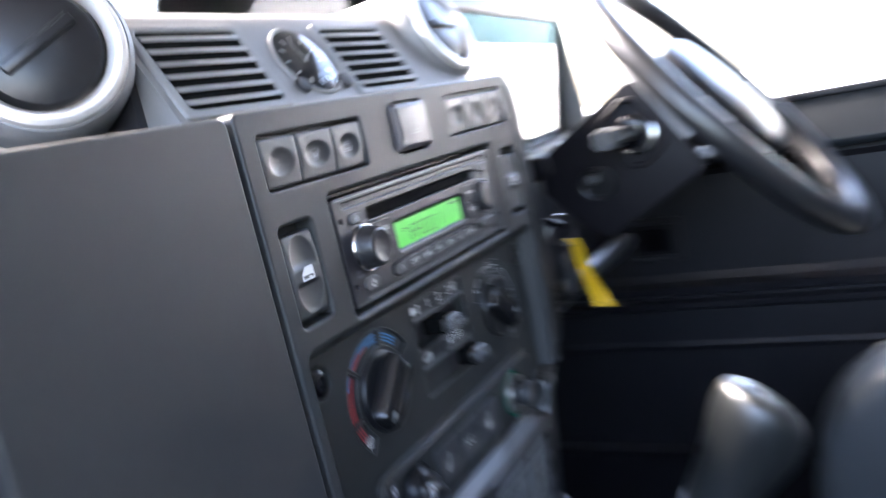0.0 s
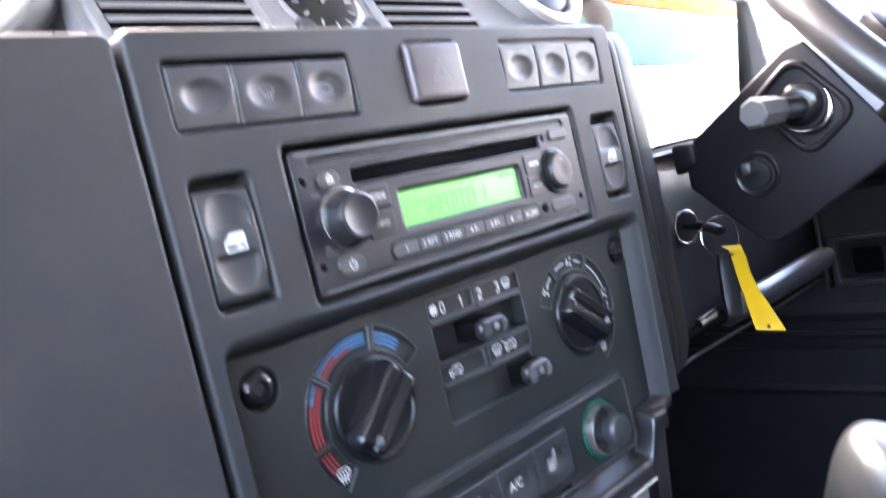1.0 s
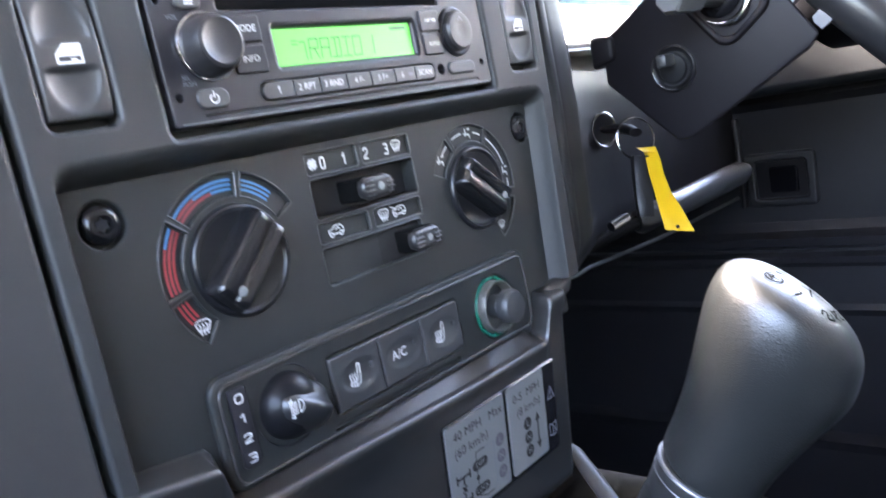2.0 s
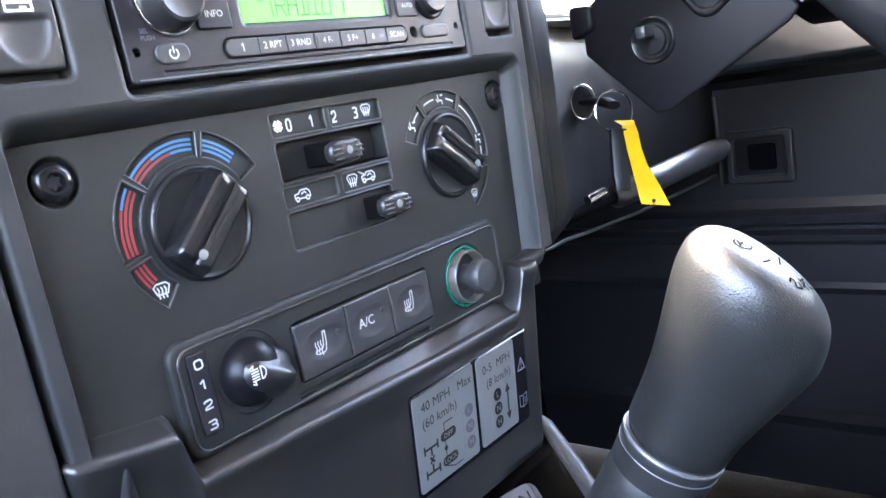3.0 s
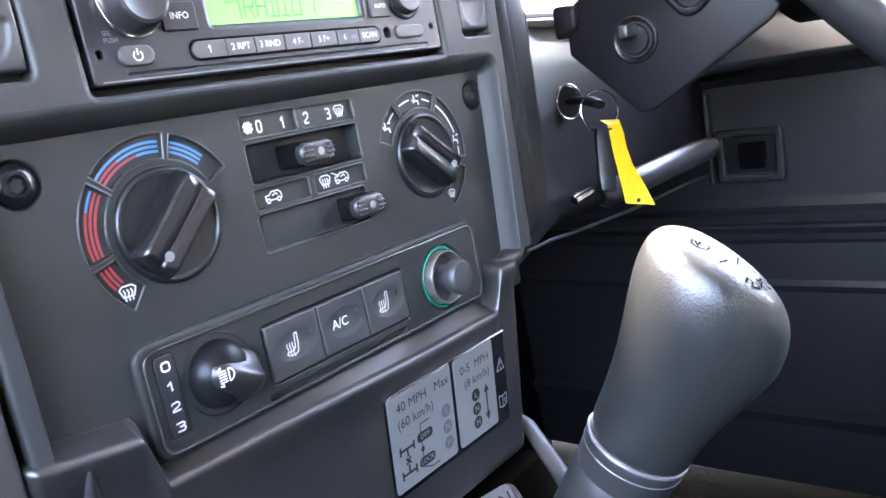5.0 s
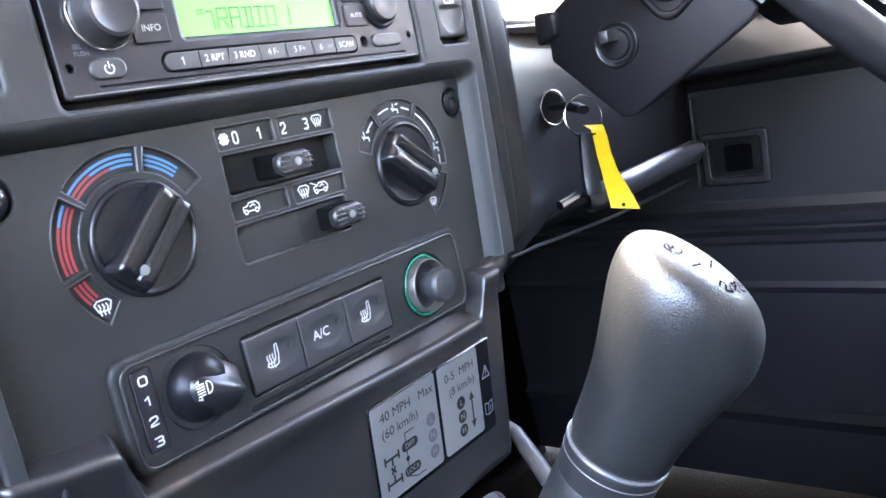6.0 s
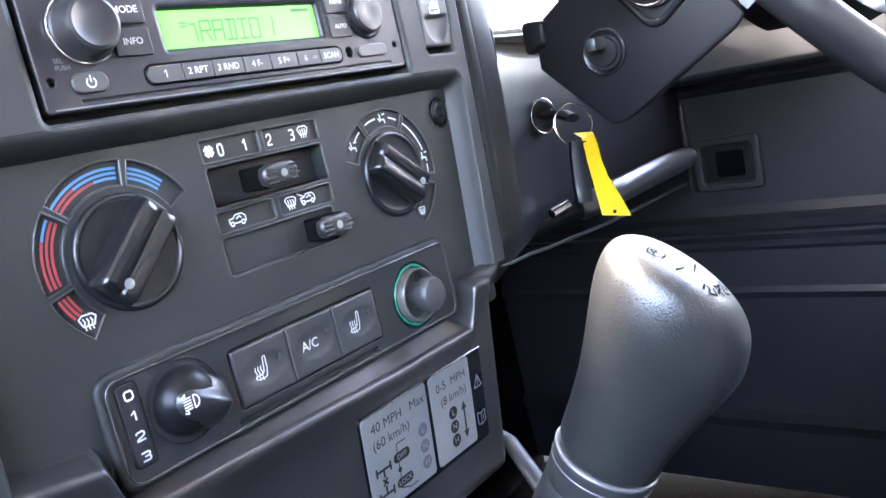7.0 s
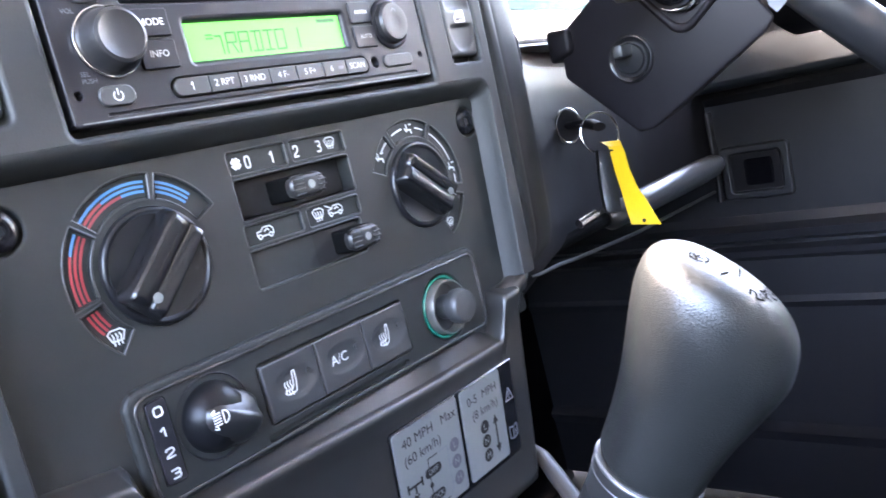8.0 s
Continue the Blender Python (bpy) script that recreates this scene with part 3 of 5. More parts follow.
def dash_top():
    """The padded top: a sloping front with the outlets, then a long shelf to the windscreen."""
    prof = [(28, 98), (34, 104), (37, 109), (66, 161), (72, 169), (82, 174), (104, 177), (300, 184), (520, 186), (520, 98)]
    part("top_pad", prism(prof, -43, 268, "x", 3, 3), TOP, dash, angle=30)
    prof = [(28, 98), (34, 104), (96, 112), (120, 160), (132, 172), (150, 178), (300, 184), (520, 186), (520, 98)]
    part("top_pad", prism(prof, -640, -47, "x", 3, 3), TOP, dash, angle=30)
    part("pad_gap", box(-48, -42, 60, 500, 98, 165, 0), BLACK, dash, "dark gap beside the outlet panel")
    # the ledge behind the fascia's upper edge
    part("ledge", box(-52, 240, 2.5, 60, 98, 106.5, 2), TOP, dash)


dash_top()

SLOPE = Matrix.Translation((0, 37, 109)) @ Matrix.Rotation(-math.atan2(0.56, 1), 4, "X")
# in the sloping front: x stays, z runs up the slope and y into it


def vents():
    for x0, x1, lab in ((-33, 36, "slatted demister outlet beside the clock"), (115, 185, "slatted demister outlet beside the clock")):
        v = thing("dash_vent", (x0 / 2 + x1 / 2, 60, 140), lab, "air vent", "outlets in the dash top")
        bm = turned(panel(lambda d=0.0, a=x0, b=x1: rrect(a - 6, b + 6, 3, 62, 4)(d), [(rrect(x0, x1, 8.5, 57, 3), 1.5, 5.5, False)], -2.0, 1.6, 5), SLOPE)
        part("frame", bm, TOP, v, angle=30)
        # near-black sheet paints the shade in the gaps between the slats
        part("backing", turned(box(x0 - 1, x1 + 1, -0.6, -0.1, 7, 58, 0), SLOPE), VOID, v, "black sheet for the shade behind the slats")
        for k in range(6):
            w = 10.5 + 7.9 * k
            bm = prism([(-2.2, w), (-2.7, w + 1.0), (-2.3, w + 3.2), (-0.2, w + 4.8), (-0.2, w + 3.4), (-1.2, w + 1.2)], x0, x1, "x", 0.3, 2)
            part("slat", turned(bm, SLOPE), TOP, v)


vents()


def clock():
    c = thing("dash_clock", (78, 56, 140), "round analogue dashboard clock under a curved clear lens", "clock")
    m = SLOPE @ Matrix.Translation((81, 0, 34))
    part("bezel", turned(lathe([(-4, 26), (0.2, 26), (1.4, 25.2), (1.6, 24.2), (1.0, 23.2), (0, 22.6), (-3, 22.4)], (0, 0, 0)), m), TOP, c, "raised round bezel")
    part("dial", turned(lathe([(0.1, 22.8), (0.3, 22.4), (0.3, 0)], (0, 0, 0)), m), GLOSS, c, "dark dial")
    marks = bmesh.new()
    for k in range(12):
        a = 2 * math.pi * k / 12
        q = Matrix.Translation((16.5 * math.cos(a), -0.5, 16.5 * math.sin(a))) @ Matrix.Rotation(-a, 4, "Y")
        b = box(-2, 2, -0.1, 0.1, -0.5, 0.5, 0)
        marks = joined(marks, turned(b, q))
    part("hour_marks", turned(marks, m), WHITE, c)
    for ang, ln, wd in ((35, 9, 1.4), (100, 14, 1.0)):
        part("clock_hand", turned(box(-1.5, ln, -1.0, -0.7, -wd / 2, wd / 2, 0.2, 1), m @ Matrix.Rotation(radians(-ang), 4, "Y")), WHITE, c)
    lens = part("lens", turned(lathe([(1.2, 22.8), (2.6, 19), (3.8, 13), (4.4, 6), (4.6, 0)], (0, 0, 0)), m), WINDOW, c, "domed clear lens")
    lens.visible_shadow = False
    for s in (-1, 1):
        part("lug", turned(lathe([(0, 5.2), (2.0, 5.2), (3.0, 4.2), (3.2, 0)], (20.5 * s, 0, -18)), m), BLACK, c, "black pivot lug")


clock()


def round_vents():
    for x, y, lab in ((-83, 66, "round swivelling air vent with a silver ring"), (263, 52, "round swivelling air vent with a silver ring")):
        v = thing("round_vent", (x, y, 160), lab, "air vent", "round outlets on the dash")
        ax = (-0.5, -0.85, 0.12) if x < 0 else (0, -0.94, 0.34)
        q = 0.92 if x < 0 else 1.0
        at = (x, y, 155 if x < 0 else 158)
        def size(rows):
            return [(h * q, r * q) for h, r in rows]
        part("housing", lathe(size([(-60, 44), (-14, 44), (-4, 42.5), (0, 40), (0.5, 38)]), at, ax, 56), TOP, v, "dark housing")
        part("ring", lathe(size([(-6, 39), (0, 39.2), (3.2, 38), (4.4, 35.6), (4.0, 33), (1, 31), (-4, 30)]), at, ax, 56), RINGMETAL, v, "silver painted ring")
        part("ball", lathe(size([(-16, 30.5), (-4, 29.5), (0, 27), (2.4, 20), (3.0, 8), (3.0, 0)]), at, ax, 48), SATIN, v, "dark swivel ball")
        turn = Vector((0, 0, 1)).rotation_difference(Vector(ax).normalized()).to_matrix().to_4x4()
        part("thumb_bar", turned(box(-20 * q, 20 * q, -3 * q, 3 * q, 1, 6 * q, 1.2), Matrix.Translation(at) @ turn), SATIN, v)


round_vents()


def binnacle():
    b = thing("instrument_cluster", (470, 90, 60), "instrument cluster behind a glossy clear lens that mirrors the side window", "instrument cluster")
    tilt = Matrix.Translation((648, 112, 36)) @ Matrix.Rotation(radians(6.5), 4, "Z") @ Matrix.Translation((-160, 0, 0)) @ Matrix.Rotation(radians(-6), 4, "X")
    part("hood", turned(panel(rrect(-212, 380, -13.5, 162, 12), [(rrect(-207, 369, -12.3, 146, 10), 3, 40, False)], -6, 4, 90), tilt), TOP, b, "grey grained hood", angle=30)
    part("dial_plate", turned(box(-209, 371, 34, 38, -13, 148, 0), tilt), BLACK, b, "black dial plate")
    for cx in (10, 150):
        g = part("gauge", turned(lathe([(-34, 52), (-26, 52), (-25, 50), (-31, 48), (-31, 0)], (cx, 0, 70)), tilt), GLOSS, b, "round gauge with a thin rim")
        ticks = bmesh.new()
        for k in range(17):
            a = radians(225 - 270 * k / 16)
            ticks = joined(ticks, turned(box(-4, 4, 30.2, 30.6, -0.6, 0.6, 0), Matrix.Translation((cx + 40 * math.cos(a), 0, 70 + 40 * math.sin(a))) @ Matrix.Rotation(-a, 4, "Y")))
        part("gauge_scale", turned(ticks, tilt), WHITE, g, "white scale marks")
        part("needle", turned(turned(box(-4, 36, 27, 28.2, -0.8, 0.8, 0.3, 1), Matrix.Translation((cx, 0, 70)) @ Matrix.Rotation(radians(-225), 4, "Y")), tilt), RED, g)
    lens = part("lens", turned(box(-206.5, 368.5, 0, 2.5, -84.5, 72.5, 0), tilt @ Matrix.Translation((0, 11, 73)) @ Matrix.Rotation(radians(7.5), 4, "X")), LENS, b, "clear reflecting lens")
    lens.visible_shadow = False


STAND[0] = CABIN
binnacle()
STAND[0] = UPRIGHT


def driver_dash():
    """The driver's side of the dash under the cluster, angled back to the ignition lock."""
    plan = [(262, 20), (285, 25), (318, 36), (400, 66), (470, 92), (520, 100), (640, 104), (868, 108)]
    prof = [(80, 33), (46, 32.5), (30, 30), (17, 24.5), (8, 16.5), (2.6, 7), (0.4, -4), (0, -14), (2, -60), (4, -118), (7, -138), (9, -144), (13, -149), (22, -152), (120, -156)]
    def run(cut):
        bm = bmesh.new()
        rows = [[bm.verts.new((u, v + off + 8, w - 10 * smoothstep(420, 640, u))) for off, w in cut] for u, v in plan]
        for a, b in zip(rows, rows[1:]):
            for i in range(len(cut) - 1):
                bm.faces.new((a[i], a[i + 1], b[i + 1], b[i]))
        return bm
    # one moulding in two tones: the roundover is paler where light strikes it
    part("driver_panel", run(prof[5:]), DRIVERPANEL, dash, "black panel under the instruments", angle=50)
    part("driver_roll", run(prof[:6]), ROLL, dash, "panel roundover under the instruments, paled for glare", angle=50)
    part("driver_top", prism([(190, 60), (470, 150), (470, 90), (210, 10), (190, 10)], 270, 868, "x", 4), TOP, dash, "grained upper dash")
    part("knee_rail", sweep([(290, 32, -132), (332, 52, -141), (400, 80, -152.5), (470, 102, -164.5), (621, 119, -179), (866, 122, -186)], [0.8, 1.3, 1.5, 1.6, 1.8, 1.8], 10), WORNLIP, dash, "glossy lower rail")


STAND[0] = CABIN
driver_dash()
STAND[0] = UPRIGHT
# ---- radio ----


def radio():
    r = thing("car_radio", (95, 2, 32), "dark single-slot car radio with a lit green display", "car radio")
    y = 1.0
    holes = [(rrect(29.5, 157, 44.6, 51, 1.2), 0.8, 6, True), (rrect(53.4, 135.4, 22.6, 37.2, 0.6), 2.4, 2.6, False), (rrect(9, 181, 54.5, 57.1, 1.2), 1.0, 1.2, True),
             (rrect(14, 178, 6.6, 7.4, 0.4), 0.6, 0.7, True), (rrect(40.4, 145, 9.4, 17.2, 3.6), 0.5, 2.5, True), (disc(150, 13.8, 2.4, 20), 0.6, 4, True)]
    holes += [(disc(u, w, 1.5, 14), 0.4, 4, True) for u, w in ((5.2, 48.8), (5.2, 14.6), (183.4, 15.2), (160.4, 49.5))]
    part("faceplate", panel(rrect(1, 189, 4, 60.6, 2), holes, y, 0.8, 10), RADIO, r, angle=30)
    part("disc_slot", polygon(rrect(29.9, 156.6, 45, 50.6, 1)(0), y + 1.2), VOID, r, "dark disc slot")
    part("chrome_line", joined(strokes([[(4, 59.2), (186, 59.6)]], 0.7, y - 0.1), strokes([[(4, 5.2), (186, 5.2)]], 0.45, y - 0.1)), SILVER, r)
    d = part("display", polygon(rrect(53.2, 135.6, 22.4, 37.4, 0.8)(0), y + 2.4), GREENLCD, r, "green backlit display")
    cells = {"R": [[(0, 0), (0, 1), (1, 1), (1, 0.52), (0, 0.52)], [(0.55, 0.5), (1, 0)]], "A": [[(0, 0), (0, 1), (1, 1), (1, 0)], [(0, 0.52), (1, 0.52)]],
             "D": [[(0, 1), (1, 1), (1, 0), (0, 0)], [(0.42, 1), (0.42, 0)]], "I": [[(0, 1), (1, 1)], [(0, 0), (1, 0)], [(0.5, 0), (0.5, 1)]],
             "O": [[(0, 0), (0, 1), (1, 1), (1, 0), (0, 0)]], "1": [[(0, 0), (0, 1)]]}
    for k, sign in enumerate("RADIO 1"):
        if sign in cells:
            lines = [[(71.4 + 6.3 * k + 4.7 * a + 0.5 * b, 24.6 + 8.0 * b) for a, b in ln] for ln in cells[sign]]
            part("display_segment", strokes(lines, 0.75, y + 2.2), SEGMENT, d)
    part("display_mark", strokes([[(66.6, 31.6), (69.4, 31.6), (69.4, 24.6)]], 0.7, y + 2.2), SEGMENT, d)
    part("display_mark", strokes([[(62.6, 32.2), (65.6, 32.2)], [(62.6, 30.8), (65.6, 30.8)]], 0.6, y + 2.2), SEGMENT, d)
    part("display_mark", strokes([[(122, 35), (132, 35)]], 1.5, y + 2.2), SEGMENT, d)
    k = part("volume_knob", lathe([(0, 12.2), (1.2, 12.2), (1.8, 11.4), (3.5, 10.8), (8.5, 10.2), (10.4, 9.4), (11, 8.2), (10.6, 7), (10.0, 4), (9.8, 0)], (20.7, y, 31.6)), DIALKNOB, r, "black volume knob with a dished end")
    part("bright_ring", torus((20.7, y - 1.4, 31.6), 12.0, 0.55, (0, 1, 0), 56, 8), CHROME, k, "thin bright ring")
    k = part("tuning_knob", lathe([(0, 12), (1.0, 12), (1.6, 11), (1.4, 10)], (165.5, y, 31.2)), SATIN, r, "black rocker surround")
    part("tuning_cap", lathe([(0, 9.8), (3.6, 9.6), (4.8, 8.6), (5.0, 7), (4.6, 3), (4.4, 0)], (165.5, y, 31.2)), DIALKNOB, k, "oval dished cap")
    part("up_mark", strokes([[(164.1, 35.8), (165.5, 37.4), (166.9, 35.8)]], 0.5, y - 5.1), GREYPRINT, k)
    for x0, x1, z0, z1, word, h in ((31.5, 46.5, 32.4, 42.5, "MODE", 2.5), (31.5, 46.5, 20.8, 31.2, "INFO", 2.4), (140.5, 154.5, 32.2, 42, "AM/FM", 1.9), (140.5, 154.5, 21, 31, "AUTO", 1.9)):
        b = part("button", pad(rrect(x0, x1, z0, z1, 0.8), y - 0.9, 4, 0.5), RADIO, r)
        lettering(word, h, (x0 + x1) / 2, (z0 + z1) / 2, y - 1.0, WHITE, b)
    xs = [41, 56.6, 70.6, 86, 100.6, 116, 130, 144.4]
    words = ["1", "2 RPT", "3 RND", "4 F-", "5 F+", "6", "SCAN"]
    for i, word in enumerate(words):
        a, c = xs[i] + 0.2, xs[i + 1] - 0.2
        def shape(dd=0.0, a=a, c=c, i=i):
            pts = rrect(a, c, 10, 16.7, 0.5)(dd)
            if i == 0:
                pts = rrect(a, c + 3.2, 10, 16.7, 3.2)(dd)
                pts = [(min(u, c + dd), w) for u, w in pts]
            if i == 6:
                pts = rrect(a - 3.2, c, 10, 16.7, 3.2)(dd)
                pts = [(max(u, a - dd), w) for u, w in pts]
            return pts
        b = part("preset_button", pad(shape, y - 0.8, 3, 0.5), BUTTON, r)
        if word == "1":
            figure("1", 2.8, (a + c) / 2, 13.3, y - 0.95, WHITE, b, 0.17, 0.6)
        else:
            lettering(word, 2.6, (a + c) / 2 - (2.2 if word == "6" else 0.3), 13.3, y - 0.95, WHITE, b)
        if word == "6":
            part("symbol_bar", strokes([[(125.2, 13.3), (127.6, 13.3)]], 1.4, y - 0.95), GREYPRINT, b)
    p = part("power_button", pad(rrect(11.6, 25.4, 9.6, 16.8, 3.5), y - 1.2, 4, 0.8), BUTTON, r)
    part("power_mark", strokes([[(18.5 + 1.7 * math.sin(radians(a)), 13.1 + 1.7 * math.cos(radians(a))) for a in range(40, 330, 20)], [(18.5, 13.4), (18.5, 15.5)]], 0.5, y - 1.35), WHITE, p)
    p = part("eject_button", pad(rrect(11.5, 22.5, 45, 51, 2.8), y - 1.4, 4, 0.9), BUTTON, r)
    part("eject_mark", strokes([[(15.3, 48), (17, 49.8), (18.7, 48), (15.3, 48)], [(15.3, 46.9), (18.7, 46.9)]], 0.5, y - 1.5), WHITE, p)
    part("release_button", pad(rrect(155, 176, 10.6, 16.8, 3), y - 1.2, 4, 0.9), BUTTON, r, "plain pill-shaped button")
    part("corner_button", pad(rrect(165.5, 182, 47.2, 53, 2.6), y - 1.2, 4, 0.9), BUTTON, r, "plain pill-shaped button")
    lettering("VOL", 1.7, 9.8, 42.6, y - 0.05, GREYPRINT, r)
    lettering("SEL", 1.6, 9.6, 21.4, y - 0.05, GREYPRINT, r)
    lettering("PUSH", 1.6, 10.6, 19.0, y - 0.05, GREYPRINT, r)


radio()

# ---- switches in the fascia ----


def push_switch(x0, x1, z0, z1, mark=None):
    cx, cz = (x0 + x1) / 2, (z0 + z1) / 2
    s = thing("push_switch", (cx, 1, cz), "grey push switch with a dished thumb rest" + (", white symbol" if mark else ""), "switch", "push switches in the fascia")
    rx, rz = (x1 - x0) * 0.34, (z1 - z0) * 0.27
    part("key", dished(x0, x1, z0, z1, 0.4, 7, 1.3, lambda u, w: 1.3 * (smoothstep(cz + 2, z0, w)) + bowl(cx, cz, rx, rz, 2.0, 1.6)(u, w)), BUTTON, s, angle=60)
    part("skirt", pad(rrect(x0 - 0.25, x1 + 0.25, z0 - 0.6, z1 + 0.6, 1.2), 4.2, 3.5, 0.3), BLACK, s, "dark gap round the key")
    if mark == "front":
        lines = [[(-3, 2.2), (-1.8, 3), (1.8, 3), (3, 2.2), (1.9, -0.8), (-1.9, -0.8), (-3, 2.2)], [(-1.3, 1), (-1.3, -2.6)], [(0, 1.2), (0, -2.6)], [(1.3, 1), (1.3, -2.6)]]
    elif mark == "rear":
        lines = [[(-3.4, 2.4), (3.4, 2.4), (3.4, -2.0), (-3.4, -2.0), (-3.4, 2.4)], [(-2.2, 1.4), (2.2, 1.4), (2.2, -1), (-2.2, -1), (-2.2, 1.4)]]
    if mark:
        part("symbol", strokes([[(cx + u, cz - 0.4 + w) for u, w in ln] for ln in lines], 0.55, 2.1), GREYPRINT, s)


for a, b, m in ((-40.2, -14.2, None), (-13.9, 14.6, "front"), (14.9, 41.2, "rear")):
    push_switch(a, b, 73.2, 96, m)
for a, b in ((141.6, 170.9), (171.3, 200.5), (200.9, 230.2)):
    push_switch(a, b, 75.8, 99)


def hazard():
    h = thing("hazard_switch", (91.5, -1, 87.5), "dark reddish hazard light switch with a faint triangle", "switch")
    part("key", dished(73.6, 109.4, 74, 101, -3.2, 10, 2.8, lambda u, w: bowl(91.5, 90, 16, 20, -0.5)(u, w)), material("dark maroon-grey plastic", (0.045, 0.035, 0.036), 0.4, grain=0.00002, grain_size=0.0006), h, angle=60)
    part("triangle", strokes([[(86, 83), (91.5, 93), (97, 83), (86, 83)], [(88.6, 84.6), (91.5, 90), (94.4, 84.6), (88.6, 84.6)]], 0.9, -3.85), FAINT, h)


hazard()


def window_switch(x0, x1, lab):
    cx = (x0 + x1) / 2
    s = thing("window_switch", (cx, 0, 32), lab, "switch", "window rocker switches")
    def arrow(u, w):
        q = abs(u - cx) / ((x1 - x0) / 2)
        up = smoothstep(35, 38, w) * max(0.0, 1 - ((w - 38) / 12.5) ** 2 - (q * 1.35) ** 2)
        dn = smoothstep(28.5, 26.5, w) * max(0.0, 1 - ((26.5 - w) / 12.5) ** 2 - (q * 1.35) ** 2)
        return 2.2 * (max(up, 0) ** 0.6 + max(dn, 0) ** 0.6) + 0.004 * (w - 32) ** 2
    part("rocker", dished(x0 + 0.8, x1 - 0.8, 11.8, 51.6, 0.3, 8, 1.4, arrow, 26, 44), BUTTON, s, angle=60)
    z = 32.2
    k = 0.8
    sym = part("symbol", strokes([[(cx + u * k, z + w * k) for u, w in ln] for ln in ([(-5, -3.4), (5, -3.4), (5, 3.6), (-1.5, 3.6), (-5, -0.2), (-5, -3.4)], [(-5, -0.4), (5, -0.4)])], 0.8, 0.05), WHITE, s, "white car door symbol")
    part("symbol_pane", polygon([(cx + u * k, z + w * k) for u, w in ((-4.6, 0), (4.8, 0), (4.8, 3.3), (-1.4, 3.3))], 0.02), WHITE, sym)
    part("symbol_handle", strokes([[(cx + 0.5, z - 1.8), (cx + 2.2, z - 1.8)]], 0.7, 0.05), WHITE, sym)


window_switch(-42, -18, "grey window rocker switch with a white door symbol beside the radio")
window_switch(208, 234.5, "grey window rocker switch with a white door symbol beside the radio")

# ---- heater controls ----
HY = 11.5


def demist(cx, cz, s, y):
    fan = [(-3.4, 1.6), (-2, 2.8), (2, 2.8), (3.4, 1.6), (2.2, -1.4), (-2.2, -1.4), (-3.4, 1.6)]
    lines = [fan] + [[(k - 0.3, 1.4), (k + 0.2, 0.2), (k - 0.2, -1), (k, -2.9)] for k in (-1.5, 0, 1.5)]
    return strokes([[(cx + u * s, cz + w * s) for u, w in ln] for ln in lines], 0.62 * s, y)


def arc(cx, cz, r, a0, a1, n=14):
    return [(cx + r * math.cos(radians(a0 + (a1 - a0) * k / n)), cz + r * math.sin(radians(a0 + (a1 - a0) * k / n))) for k in range(n + 1)]


def turn_knob(parent, cx, cz, angle, name, lab):
    """A round knob with a broad grip bar whose pointer end looks towards angle."""
    k = part(name, lathe([(0, 22.0), (0.9, 21.9), (1.7, 21.6), (2.2, 21.0), (2.3, 20.3), (1.9, 19.6), (1.1, 19.1), (0.7, 17), (0.5, 0)], (cx, HY, cz), n=72), SATIN, parent, lab)
    m = Matrix.Translation((cx, HY, cz)) @ Matrix.Rotation(-radians(angle), 4, "Y")
    prof = [(-10.2, -0.2), (-8.8, -4.6), (-7.5, -8.3), (-6.8, -9.3), (-5.8, -9.6), (-2.5, -9.1), (0.1, -8.9), (0.7, -8.2), (1.3, -8.9), (4, -9.2), (5.8, -9.6), (6.8, -9.3), (7.5, -8.3), (8.8, -4.6), (10.2, -0.2)]
    bm = bmesh.new()
    rows = []
    for u in (-19.4, -19.3, -18.9, -18.2, -17, -15, -11, -6, 0, 6, 11, 15, 17, 18.2, 18.9, 19.3, 19.4):
        q = abs(u) / 19.4
        h = math.sqrt(max(0.22, 1 - max(0.0, (q - 0.84) / 0.18) ** 2)) if q > 0.84 else 1.0
        rows.append([bm.verts.new((u, v * h if v < -3 else v, w * math.sqrt(max(0.2, 1 - max(0.0, q - 0.7) ** 2 * 1.6)))) for w, v in prof])
    for a, b in zip(rows, rows[1:]):
        for i in range(len(prof) - 1):
            bm.faces.new((a[i], a[i + 1], b[i + 1], b[i]))
    bm.faces.new(rows[0])
    bm.faces.new(rows[-1])
    grip = part("grip", turned(bm, m), GRIP, k, "fluted grip bar", angle=60)
    part("dot", turned(lathe([(0, 2.0), (0.7, 1.9), (0.9, 0)], (13.2, -8.4, 1.4), n=20), m), SILVER, grip, "pale index dot")
    part("pointer", turned(box(14.9, 17.4, -9.05, -7.4, 1.2, 1.6, 0.1, 1), m), SILVER, grip)
    return k


